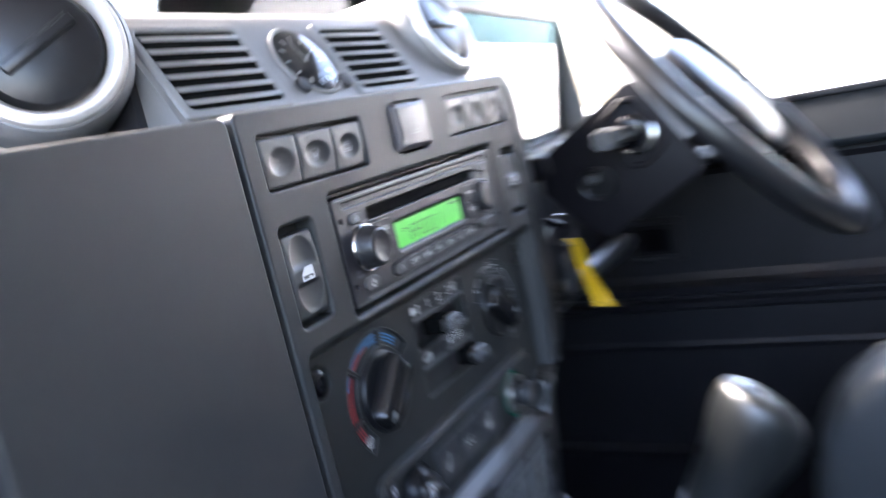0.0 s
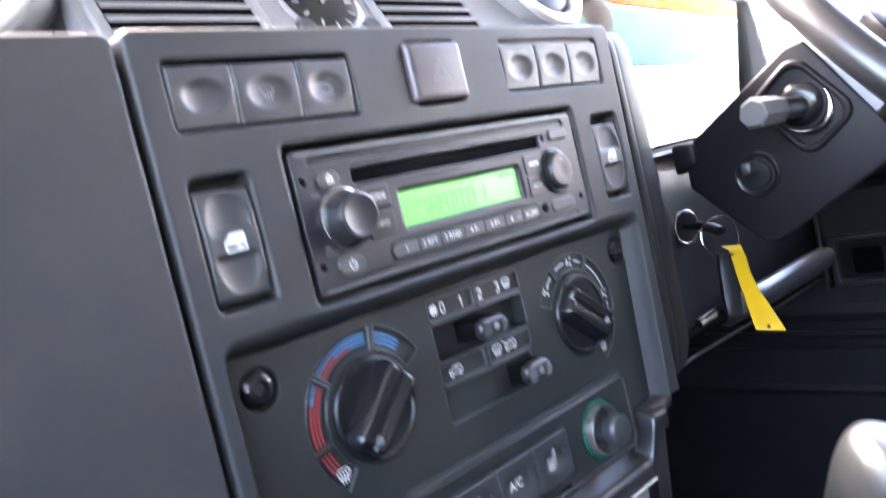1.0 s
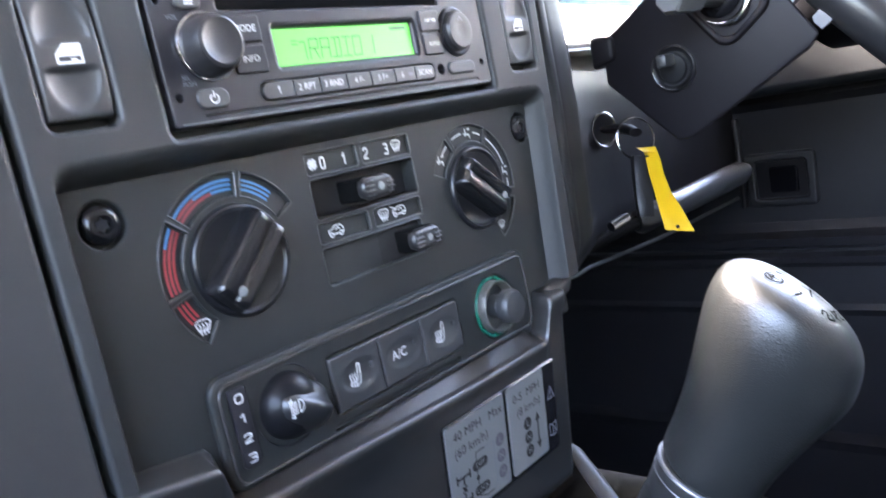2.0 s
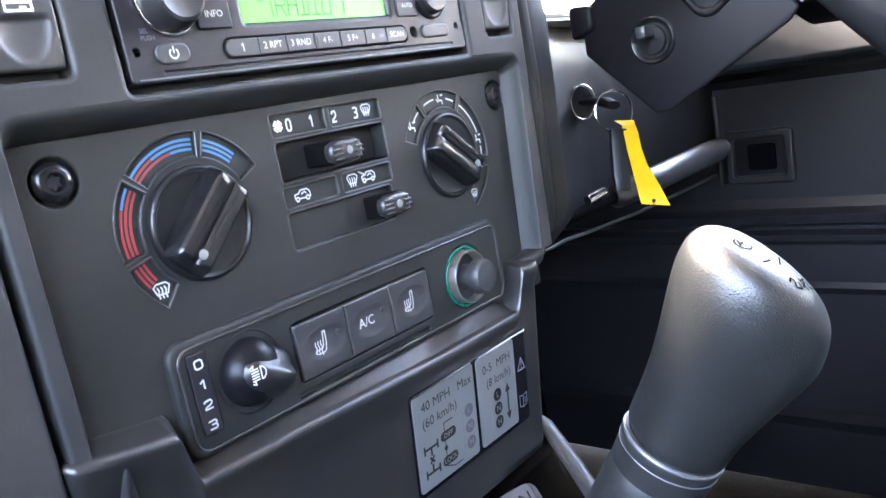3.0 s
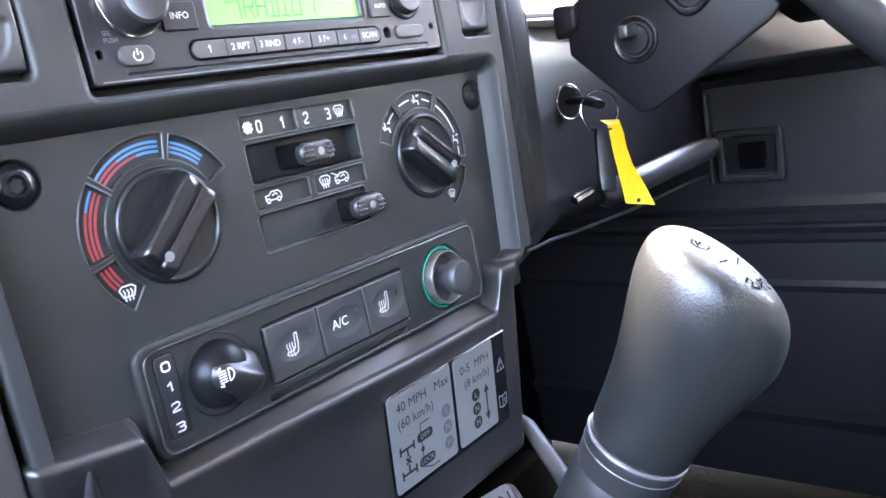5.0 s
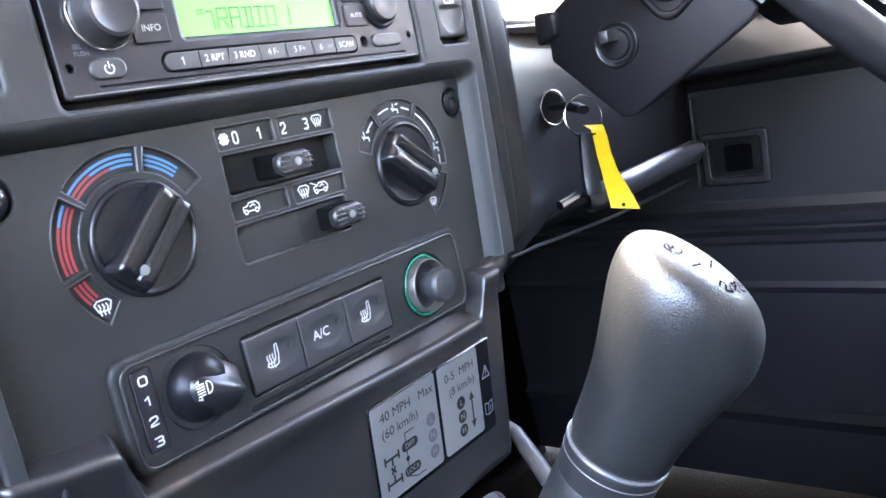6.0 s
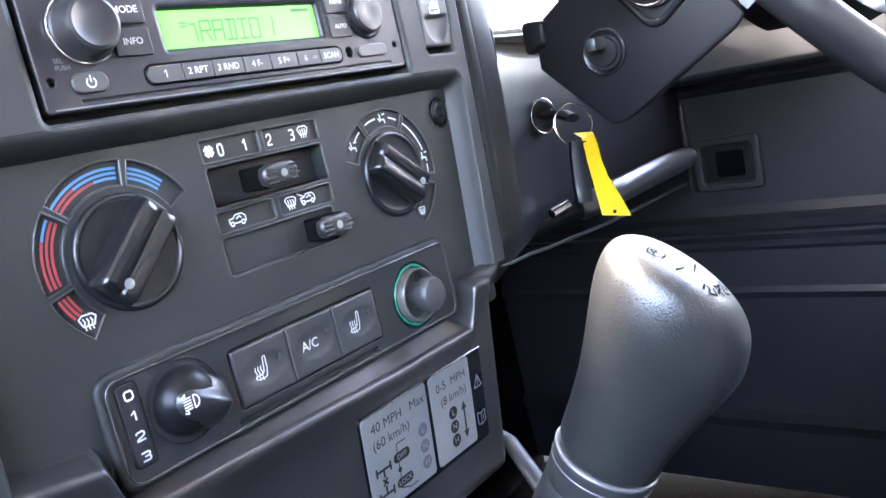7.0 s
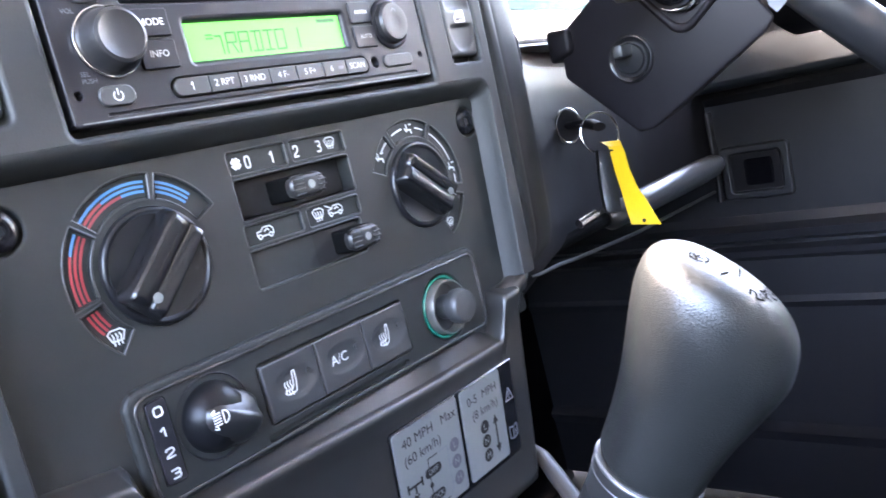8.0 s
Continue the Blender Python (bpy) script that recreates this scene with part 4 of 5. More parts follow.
def heater():
    h = thing("heater_control", (95, HY, -60), "dark heater control panel with two rotary knobs and two sliders", "heater control")
    A, B = (20.6, -47.5), (172, -48)
    def outline(d=0.0):
        return rrect(-46, 236, -136, -3, 3)(d)
    holes = [(sector(*A, 25, 33.8, a0, a1), 0.8, 1.6, True) for a0, a1 in ((30, 74), (80, 137), (142.5, 191.5), (197, 230))]
    holes += [(sector(*B, 25, 33, a0, a1), 0.7, 1.4, True) for a0, a1 in ((123, 158), (63, 117), (-9, 57), (-62, -20))]
    holes += [(rrect(62.4, 92, -22.2, -13.2, 1), 0.7, 1.5, True), (rrect(95.4, 127, -22.2, -13.4, 1), 0.7, 1.5, True), (rrect(62.4, 127, -41, -24.6, 1.5), 0.8, 11, True),
              (rrect(61.4, 91, -51.6, -43.4, 1), 0.7, 1.5, True), (rrect(95, 126.4, -51.6, -43.6, 1), 0.7, 1.5, True), (rrect(61, 124.6, -69.6, -54, 1.5), 1.2, 2.6, True)]
    for u in (-28.6, 220.8):
        holes.append((disc(u, -22.4, 8.2), 1.0, 5, True))
    part("plate", panel(outline, holes, HY, 1.0, 8, 3), PLATE, h, angle=30)
    for u in (-28.6, 220.8):
        s = part("screw", lathe([(-4, 6.8), (-0.6, 6.8), (0.6, 5.6), (1.2, 4.2), (1.2, 3.2), (-0.8, 2.6), (-0.9, 0)], (u, HY, -22.4), n=36), GLOSS, h, "black button-head screw")
        star = [(u + (2.9 if k % 2 else 2.0) * math.cos(math.pi * k / 6), -22.4 + (2.9 if k % 2 else 2.0) * math.sin(math.pi * k / 6)) for k in range(12)]
        part("socket_star", polygon(star, HY + 0.6), BLACK, s, "dark star socket")
    for shape in [hole[0] for hole in holes[:14]]:
        rim = [(u, HY + 0.3, w) for u, w in shape(0.5)]
        part("recess_lip", sweep(rim + rim[:1], 0.5, 10, cap=False), WORNLIP, h)
    y = HY + 1.5
    blue, red = [], []
    for r in (27.6, 29.4, 31.2):
        blue.append(arc(*A, r, 73, 46))
    for i, r in enumerate((27.6, 29.4, 31.2)):
        split = (100, 116, 136)[i]
        blue.append(arc(*A, r, 82, split))
        if split < 135:
            red.append(arc(*A, r, split, 135.5))
        red.append(arc(*A, r, 144.5 if i < 2 else 158, 190))
    blue.append(arc(*A, 31.2, 144.5, 158))
    for r in (27.6, 29.4, 31.2):
        red.append(arc(*A, r, 199, 214))
    part("cold_scale", strokes(blue, 1.0, y), BLUE, h, "blue scale lines")
    part("hot_scale", strokes(red, 1.0, y), RED, h, "red scale lines")
    part("demist_symbol", demist(A[0] + 29.4 * math.cos(radians(222.5)), A[1] + 29.4 * math.sin(radians(222.5)), 0.95, y), WHITE, h)
    turn_knob(h, *A, 225, "temperature_knob", "large black temperature knob")
    turn_knob(h, *B, -38, "distribution_knob", "large black air distribution knob")
    person = []
    for a, s in ((141, 1.0), (85, 1.0), (9, 1.0)):
        cx, cz = B[0] + 29 * math.cos(radians(a)), B[1] + 29 * math.sin(radians(a))
        person += [[(cx - 1.6, cz + 2.2), (cx - 1.4, cz - 0.6), (cx + 1.2, cz - 0.8), (cx + 1.4, cz - 2.6)], [(cx - 3.0, cz + 0.2), (cx - 2.0, cz - 1.4)], [(cx + 0.6, cz + 1.8), (cx + 2.4, cz + 2.0)]]
    person += [arc(*B, 29.4, 135, 124), arc(*B, 29.4, 112, 96), arc(*B, 29.4, 76, 65), arc(*B, 29.4, 55, 16), arc(*B, 29.4, 0, -8)]
    part("flow_symbols", strokes(person, 0.8, HY + 1.3), WHITE, h, "white airflow symbols")
    part("demist_symbol", demist(B[0] + 29 * math.cos(radians(-54)), B[1] + 29 * math.sin(radians(-54)), 0.75, HY + 1.3), WHITE, h)
    for word, u in (("0", 72.8), ("1", 85.6), ("2", 99.2), ("3", 112.6)):
        figure(word, 4.6, u, -18, y - 0.1, WHITE, h, 0.17, 0.5)
    fan = []
    for k in range(4):
        a = radians(45 + 90 * k)
        fan.append([(67 + 0.3 * math.cos(a), -17.8 + 0.3 * math.sin(a)), (67 + 2.2 * math.cos(a - 0.4), -17.8 + 2.2 * math.sin(a - 0.4)), (67 + 2.2 * math.cos(a + 0.5), -17.8 + 2.2 * math.sin(a + 0.5)), (67, -17.8)])
    part("fan_symbol", strokes(fan, 0.9, y - 0.1), WHITE, h)
    part("demist_symbol", demist(119.6, -17.6, 0.9, y - 0.1), WHITE, h)
    def car(cx, cz):
        return [[(cx + u, cz + w) for u, w in ((-4.2, -1.4), (-4.2, 0.4), (-2.2, 0.6), (-0.8, 1.9), (2.8, 1.9), (4.2, 0.6), (4.2, -1.4), (3.6, -1.5))], [(cx - 2, cz - 1.6), (cx + 1.6, cz - 1.6)], arc(cx - 3, cz - 1.7, 0.9, 0, 360, 8), arc(cx + 2.6, cz - 1.7, 0.9, 0, 360, 8),
                [(cx - 0.6, cz + 0.2), (cx + 1.2, cz + 1.0), (cx + 2.0, cz + 0.2)]]
    part("fresh_air_symbol", strokes(car(72, -47.4), 0.6, y - 0.1), WHITE, h)
    part("recirculation_symbol", strokes(car(112.6, -47.2) + [[(106.8, -44.4), (110.8, -46.4)]], 0.6, y - 0.1), WHITE, h)
    part("demist_symbol", demist(102.2, -47.4, 0.95, y - 0.1), WHITE, h)
    for u, w, wide in ((91.4, -33, 19.4), (115.4, -62, 19.4)):
        s = part("slider", box(u - wide / 2 + 1.5, u + wide / 2 - 1.5, HY - 8.5, HY + 9, w - 5.2, w + 5.2, 1.2, 2), VOID, h, "black slider lever", angle=60)
        cap = part("cap", pad(rrect(u - wide / 2, u + wide / 2, w - 5, w + 5, 4.6, 8), HY - 11.3, 4.5, 2.6, 6), SLIDERCAP, s, "satin black ribbed cap", angle=60)
        for k in range(4):
            for x0, x1 in ((-9.2 if k in (1, 2) else -8.2, -3.0), (4.2, 9.2 if k in (1, 2) else 8.2)):
                zz = w - 3.3 + 2.1 * k
                drop = 0.4 if k in (0, 3) else 0.1
                part("rib", box(u + x0, u + x1, HY - 12.0 + drop, HY - 11.0 + drop, zz - 0.4, zz + 0.4, 0.3, 1), RIBGREY, cap)
        part("dot", lathe([(-0.4, 1.9), (0.2, 1.8), (0.4, 0)], (u + 0.8, HY - 11.4, w), n=18), SILVER, cap)
    # darker sheets above the slot floors stand in for the shade inside
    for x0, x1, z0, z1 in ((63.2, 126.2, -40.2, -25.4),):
        part("slot_shade", polygon(rrect(x0, x1, z0, z1, 1)(0), HY + 7.5), HOLLOW, h, "dark sheet for the shade in the slider slot")
    part("slot_shade", polygon(rrect(96, 124, -69, -54.6, 1)(0), HY + 2.4), HOLLOW, h, "dark sheet for the shade in the slider slot")
    return h


heater()


def switch_strip():
    """The lower strip with headlamp levelling, seat heaters, air conditioning and the start button."""
    t = thing("switch_strip", (95, 4, -110), "dark switch strip with a raised rim under the heater panel", "switch panel")
    y = HY
    holes = [(rrect(-1.8, 6.6, -124, -92.4, 1.5), 0.5, 0.5, True), (rrect(46.8, 134, -122.8, -97.2, 2), 0.9, 4, True), (disc(164.5, -111, 17), 1.0, 3, True), (rrect(44, 130, -128.6, -126, 1), 0.5, 2.5, True)]
    part("strip", panel(rrect(-9, 197.5, -132, -86.5, 7.5, 8), holes, y - 2.6, 2.2, 5), PLATE, t, angle=30)
    part("rim_line", panel(rrect(-6, 194.5, -130, -89.4, 6, 8), [(rrect(-4.8, 193.3, -128.8, -90.6, 5, 8), 0.5, 1.2, False)], y - 3.5, 0.5, 1.2, 3), RIMLINE, t)
    lp = part("level_scale", pad(rrect(-1.6, 6.4, -123.8, -92.6, 1.3), y - 3.2, 1.6, 0.4), RADIO, t, "black scale of the headlamp levelling")
    for word, w in (("0", -96.8), ("1", -104.6), ("2", -112.5), ("3", -120.4)):
        figure(word, 3.2, 2.5, w, y - 3.3, WHITE, lp, 0.2, 1.0)
    k = part("levelling_knob", lathe([(0, 13.6), (2, 13.4), (4.6, 12.4), (7.4, 10.4), (9.2, 7.6), (10.1, 4.2), (10.4, 0)], (23.5, y - 2.6, -107.8)), DOME, t, "domed black levelling knob")
    m = Matrix.Translation((23.5, y - 2.6, -107.8)) @ Matrix.Rotation(radians(27), 4, "Y")
    wing = bmesh.new()
    rows = []
    for u, wide, high in ((-10, 6, 6.0), (-8.5, 8.4, 9.2), (-6, 9.6, 11.4), (-4, 10.2, 12.4), (-1, 10.8, 13.0), (4, 10.6, 13.8), (8, 10, 13.8), (10.6, 9.4, 13.4), (12.4, 8.8, 12.8), (13.4, 8.2, 12.0), (13.8, 7.6, 11.0)):
        shape = ((1, 0), (1, -0.28), (0.97, -0.4), (0.88, -0.5), (0.7, -0.58), (0.55, -0.64), (0.4, -0.76), (0.26, -0.9), (0.18, -0.97), (0.06, -1), (-0.16, -0.97), (-0.46, -0.84), (-0.74, -0.62), (-0.92, -0.36), (-1, 0))
        rows.append([wing.verts.new((u, high * b, wide * a * 1.06)) for a, b in shape])
    for a, b in zip(rows, rows[1:]):
        bridge(wing, a, b)
    wing.faces.new(rows[0])
    wing.faces.new(rows[-1])
    part("wing", turned(wing, m), WING, k, "pointer wing with two flutes", angle=60)
    part("knob_well", lathe([(0.6, 16.6), (0.7, 16.2), (-0.4, 15.6), (-1.8, 14.6), (-2.0, 12)], (23.5, y - 2.6, -107.8), n=56), RADIO, t, "dark recessed ring")
    lamp = [arc(26.4, -108.6, 3.0, 90, -90, 8) + [(26.4, -111.6), (26.4, -105.6)]] + [[(20.6, -106 - 1.3 * j), (24.8, -106 - 1.3 * j)] for j in range(5)] + [[(20.2, -105), (22.2, -104), (21.8, -105.8)], [(20.2, -112.4), (22.2, -113.2), (21.8, -111.6)]]
    part("lamp_symbol", strokes([[(17.6 + (u - 24.5) * 0.74, -105.4 + (w + 108.6) * 0.8) for u, w in ln] for ln in lamp], 0.55, y - 16.5), WHITE, k)
    for x0, x1, sym in ((47.5, 76.2, "seat"), (76.6, 104.8, "A/C"), (105.2, 133.4, "seat")):
        cx, cz = (x0 + x1) / 2, -110
        b = part("push_button", dished(x0, x1, -122.2, -98, y - 3.6, 7, 1.0, lambda u, w, cx=cx: bowl(cx + 1, -110, 11, 6.5, 1.1, 1.0)(u, w)), BUTTON, t, "grey push button", angle=60)
        yy = y - 2.9
        if sym == "A/C":
            lettering("A/C", 4.2, cx - 2.0, cz, yy, WHITE, b)
        else:
            lines = [[(2.2, 4.6), (3.5, 4.9), (3.4, 0), (2.6, -3.4), (1.6, -4.0), (-2.9, -4.0), (-3.3, -3.2), (-2.9, -2.4), (0.6, -2.2), (1.5, -1.2), (2.2, 4.6)]] + [[(-2.5 + 1.45 * j, 1.4), (-2.9 + 1.45 * j, 0.2), (-2.3 + 1.45 * j, -1.2), (-2.8 + 1.45 * j, -2.8), (-2.4 + 1.45 * j, -4.8)] for j in range(3)]
            part("seat_symbol", strokes([[(cx - 1.8 + u, cz + w) for u, w in ln] for ln in lines], 0.5, yy), WHITE, b, "white heated seat symbol")
        part("tell_tale", lathe([(-0.2, 1.3), (0.3, 1.2), (0.4, 0)], (cx + 8.6, y - 3.4, cz + 2), n=14), BUTTON, b)
    s = part("socket_ring", lathe([(-2, 16.0), (0.6, 16.0), (1.0, 15.6), (0.8, 14.9), (-0.4, 14.1)], (164.5, y - 1.4, -111), n=56), GREENRING, t, "green translucent ring")
    part("metal_sleeve", lathe([(-2, 14.2), (3.6, 14.0), (4.4, 13.6), (4.5, 13.0), (3.8, 12.6), (-6, 12.2)], (164.5, y - 2, -111), n=56), SOCKETMETAL, t, "metal sleeve of the lighter socket")
    p = part("lighter_plug", lathe([(-5, 12.2), (-2.5, 12.0), (-2.2, 8.2), (-1.2, 6.4), (4.6, 6.4), (5.6, 7.4), (6.6, 8.6), (10, 9.0), (12.2, 8.7), (13.4, 7.8), (13.9, 6.2), (14.1, 0)], (164.5, y - 2.6, -111), n=48), BUTTON, t, "black lighter plug")


switch_strip()


def plates():
    """Two silver instruction plates on the console."""
    t = thing("instruction_plate", (150, -7, -180), "silver and black transfer gear instruction plate", "plate")
    tilt = Matrix.Translation((0, console_face(-152) - 0.3, -152)) @ Matrix.Rotation(math.atan2(6, 53), 4, "X") @ Matrix.Translation((0, 0, 153.8))
    put = lambda bm: turned(bm, tilt)
    part("backing", put(pad(rrect(100, 199, -208, -153.6, 2.5), -0.6, 2.2, 0.3)), GLOSS, t, "glossy black backing")
    a = part("plate", put(pad(rrect(101, 149.2, -205.2, -154.6, 2), -1.1, 1.2, 0.25)), SILVER, t, "silver plate")
    b = part("plate", put(pad(rrect(152.2, 187, -205.2, -155, 2), -1.1, 1.2, 0.25)), SILVER, t, "silver plate")
    for p, u0, u1 in ((a, 101, 149), (b, 152.5, 199)):
        part("bright_edge", put(sweep([(u0 + 1, -1.5, -153.9), (u1 - 1, -1.5, -153.9)], 0.4, 8)), CHROME, p, "bright upper edge")
    y = -1.25
    def word(text, h, u, w, p, mat=INK):
        lettering(text, h, u, w, y, mat, p, turn=scaled_mm(tilt) @ pose(u * MM, y * MM, w * MM, 90, 0, 0), bold=0.0)
    word("40 MPH", 4.8, 118, -162, a)
    word("Max", 4.8, 141, -162, a)
    word("(60 km/h)", 4.8, 120, -170.5, a)
    part("axle_drawing", put(strokes([[(106, -184), (116, -184)], [(106, -186), (106, -182)], [(116, -186), (116, -182)], [(111, -184), (111, -188)], [(109.6, -189), (112.4, -192)], [(112.4, -189), (109.6, -192)], [(111, -193), (111, -197)], [(106, -197), (116, -197)], [(106, -199), (106, -195)], [(116, -199), (116, -195)]], 1.3, y)), INK, a, "drawing of an axle")
    part("diagram_line", put(strokes([[(122, -180), (122, -176), (129, -176)], [(122, -180), (122, -199.5), (128, -202), (134, -202)]], 0.6, y)), INK, a)
    part("diagram_dot", put(polygon(disc(122, -189.6, 1.4, 16)(0), y - 0.05)), INK, a)
    part("diagram_line", put(strokes([[(130, -176), (137, -176), (137, -199), (134, -202)], [(137, -178), (140, -178)], [(137, -187), (140, -187)], [(137, -196), (140, -196)]], 0.45, y)), GREYPRINT, a)
    for w, s in ((-183, "DIFF"), (-196.5, "LOCK")):
        part("label_pill", put(polygon(rrect(118.6, 130.8, w - 2.6, w + 2.6, 2.4)(0), y - 0.05)), INK, a)
        lettering(s, 2.6, 0, 0, 0, SILVER, a, turn=scaled_mm(tilt) @ pose(124.7 * MM, (y - 0.2) * MM, w * MM, 90, 0, 0))
    for w, s in ((-178, "L"), (-187, "N"), (-196, "H")):
        part("gear_disc", put(polygon(disc(142.6, w, 3.6, 24)(0), y - 0.05)), LILAC, a)
        lettering(s, 3.4, 0, 0, 0, SILVER, a, turn=scaled_mm(tilt) @ pose(142.6 * MM, (y - 0.2) * MM, w * MM, 90, 0, 0))
    word("0-5  MPH", 4.6, 170, -163, b)
    word("(8 km/h)", 4.6, 171, -171.5, b)
    for w, s in ((-180.5, "L"), (-188.6, "N"), (-196.6, "H")):
        part("gear_disc", put(polygon(disc(168.4, w, 3.6, 24)(0), y - 0.05)), INK, b)
        lettering(s, 3.4, 0, 0, 0, SILVER, b, turn=scaled_mm(tilt) @ pose(168.4 * MM, (y - 0.2) * MM, w * MM, 90, 0, 0))
    part("arrow", put(joined(strokes([[(178, -180), (178, -197)]], 1.3, y), polygon([(178, -177.6), (175.6, -182.4), (180.4, -182.4)], y - 0.02), polygon([(178, -199.6), (180.4, -194.8), (175.6, -194.8)], y - 0.02))), INK, b)
    part("warning_symbol", put(strokes([[(190.2, -176), (193.6, -169), (197, -176), (190.2, -176)], [(193.6, -171.2), (193.6, -173.6)], [(193.6, -174.4), (193.6, -175)]], 0.7, -0.75)), GREYPRINT, t, "pale warning triangle")
    part("manual_symbol", put(strokes([[(190, -191), (190, -197.6), (193.2, -198.6), (196.8, -197.6), (196.8, -191), (193.2, -192), (190, -191)], [(193.2, -192), (193.2, -198.6)], [(195, -193.6), (195, -196.4)]], 0.7, -0.75)), GREYPRINT, t, "pale handbook symbol")


plates()
from mathutils.bvhtree import BVHTree

# ---- the tunnel and gear lever ----


def tunnel():
    t = thing("tunnel_cover", (95, -150, -300), "black moulded cover over the transmission tunnel", "tunnel cover")
    part("cover", prism([(-900, -400), (-300, -370), (-60, -330), (60, -300), (260, -290), (260, -620), (-900, -620)], -60, 214, "x", 14, 4), CARPET, t, angle=40)
    line = [(246, 60, -218), (238, 16, -231), (229, 2, -238), (219, -14, -246), (208, -30, -254), (196, -48, -264)]
    part("edge_bead", sweep(line, 6, 16, squash=0.45), EDGE, t, "pale metal rolled edge")
    part("edge_line", sweep([(u - 5.5, v - 3, w - 1.5) for u, v, w in line], 0.9, 10), CHROME, t, "bright worn line")
    st = thing("warning_sticker", (178, 6, -252), "pale sticker with black capitals on a block on the tunnel cover", "sticker")
    m = Matrix.Translation((175, 3, -250)) @ Matrix(((0.661, 0.57, 0.471, 0), (-0.669, 0.17, 0.723, 0), (0.34, -0.80, 0.505, 0), (0, 0, 0, 1)))
    part("block", turned(pad(rrect(-26, 16, -14, 9, 6), 0, 14, 2.5), m), material("dusty pinkish moulding", (0.03, 0.024, 0.023), 0.6), st, "dusty moulded block")
    part("paper", turned(pad(rrect(-12, 13, -12, 8, 4), -0.5, 0.8, 0.2), m), material("pale pink-grey paper", (0.075, 0.07, 0.07), 0.6), st)
    mm = m.copy()
    mm.translation = m.translation * MM
    lettering("USIN", 7.0, 0, 0, 0, INK, st, turn=scaled_mm(CABIN) @ mm @ pose(0.6 * MM, -0.65 * MM, -1 * MM, 90, 0, 0))


STAND[0] = CABIN
tunnel()
STAND[0] = UPRIGHT


def gear_lever():
    g = thing("gear_lever", (76, -80, -255), "dark grained gear lever knob with an engraved shift pattern", "gear lever")
    base, top = Vector((78.5, -141, -146.5)), Vector((84, -171, -92))
    up = (top - base).normalized()
    right = Vector((0.65, -0.76, 0))
    right = (right - up * right.dot(up)).normalized()
    fore = up.cross(right)
    def loop(bm, h, a, b, lean=0.0, shift=0.0, power=2.25, n=72):
        out = []
        for k in range(n):
            q = 2 * math.pi * k / n
            c, s = math.cos(q), math.sin(q)
            u = a * math.copysign(abs(c) ** (2 / power), c)
            v = b * math.copysign(abs(s) ** (2 / power), s)
            out.append(bm.verts.new(base + up * (h - lean * (u + shift)) + right * (u + shift) + fore * v))
        return out
    rows = [(8.6, 14.2, 15.6, 0, -2.2), (9.0, 15.6, 17.0, 0, -2.2), (10.4, 16.2, 17.6, 0, -2.2), (13.5, 16.4, 18.0, 0.02, -2.2), (20, 16.9, 18.6, 0.06, -1.9), (31, 18.7, 20.2, 0.12, -1.1), (41, 21.2, 21.8, 0.18, -0.6), (50, 23.6, 23.2, 0.24, -0.4),
            (57, 25.1, 23.7, 0.30, -0.5), (62.5, 25.2, 23.2, 0.34, -0.7), (67, 24.3, 22.4, 0.35, -0.7), (70.8, 22.4, 20.9, 0.35, -0.4), (73.6, 19.6, 18.6, 0.34, 0.0), (75.8, 15.9, 15.4, 0.33, 0.3), (77.2, 11.6, 11.2, 0.32, 0.4), (78.0, 6.6, 6.3, 0.32, 0.4), (78.2, 2.0, 2.0, 0.32, 0.4)]
    fine = []
    for k in range(len(rows) - 1):
        a, b, c, d = (rows[max(0, min(len(rows) - 1, k + j))] for j in (-1, 0, 1, 2))
        for q in (0, 0.25, 0.5, 0.75):
            fine.append([0.5 * (2 * e + (f - w) * q + (2 * w - 5 * e + 4 * f - g) * q * q + (3 * e - w - 3 * f + g) * q ** 3) for w, e, f, g in zip(a, b, c, d)])
    bm = bmesh.new()
    rings = [loop(bm, *r) for r in fine + [rows[-1]]]
    for a, b in zip(rings, rings[1:]):
        bridge(bm, a, b)
    bm.faces.new(rings[0])
    bm.faces.new(rings[-1])
    bmesh.ops.recalc_face_normals(bm, faces=bm.faces)
    skin = BVHTree.FromBMesh(bm)
    knob = part("knob", bm, KNOB, g, "dark grained knob with a slanted crown", angle=80)
    # shift pattern engraved on the crown
    marks = [arc(-15, -4, 2.7, 0, 360, 14), [(-16.2, -5.6), (-16.2, -2.4), (-14.2, -3), (-15.8, -4), (-13.8, -5.4)], [(-11.6, -11.2), (-7.8, -8.8), (-9.6, -8.4)], [(-12.6, 2), (-2, -3), (4, -6)], [(-4.4, -8.6), (0, -0.4)], [(0.5, 2.4), (3, 1)],
             [(-3.6, -15), (-2.6, -12.8), (-0.8, -13), (-1.4, -15.4), (1.6, -14.4), (0.6, -12.4)], [(2.4, -13.4), (4.6, -9.4), (1.6, -10.6), (5, -12.6)], [(3.6, -9.4), (5.2, -7.6), (6.2, -8), (6.4, -10.6), (8.8, -8.8)], [(5.6, -5.4), (9, -7)], [(6.8, -4), (9.4, -5.4), (8.6, -6.6)], [(-12, 1), (-9, 0)], [(-10.4, 3.4), (-7.4, 2.4)]]
    bm = bmesh.new()
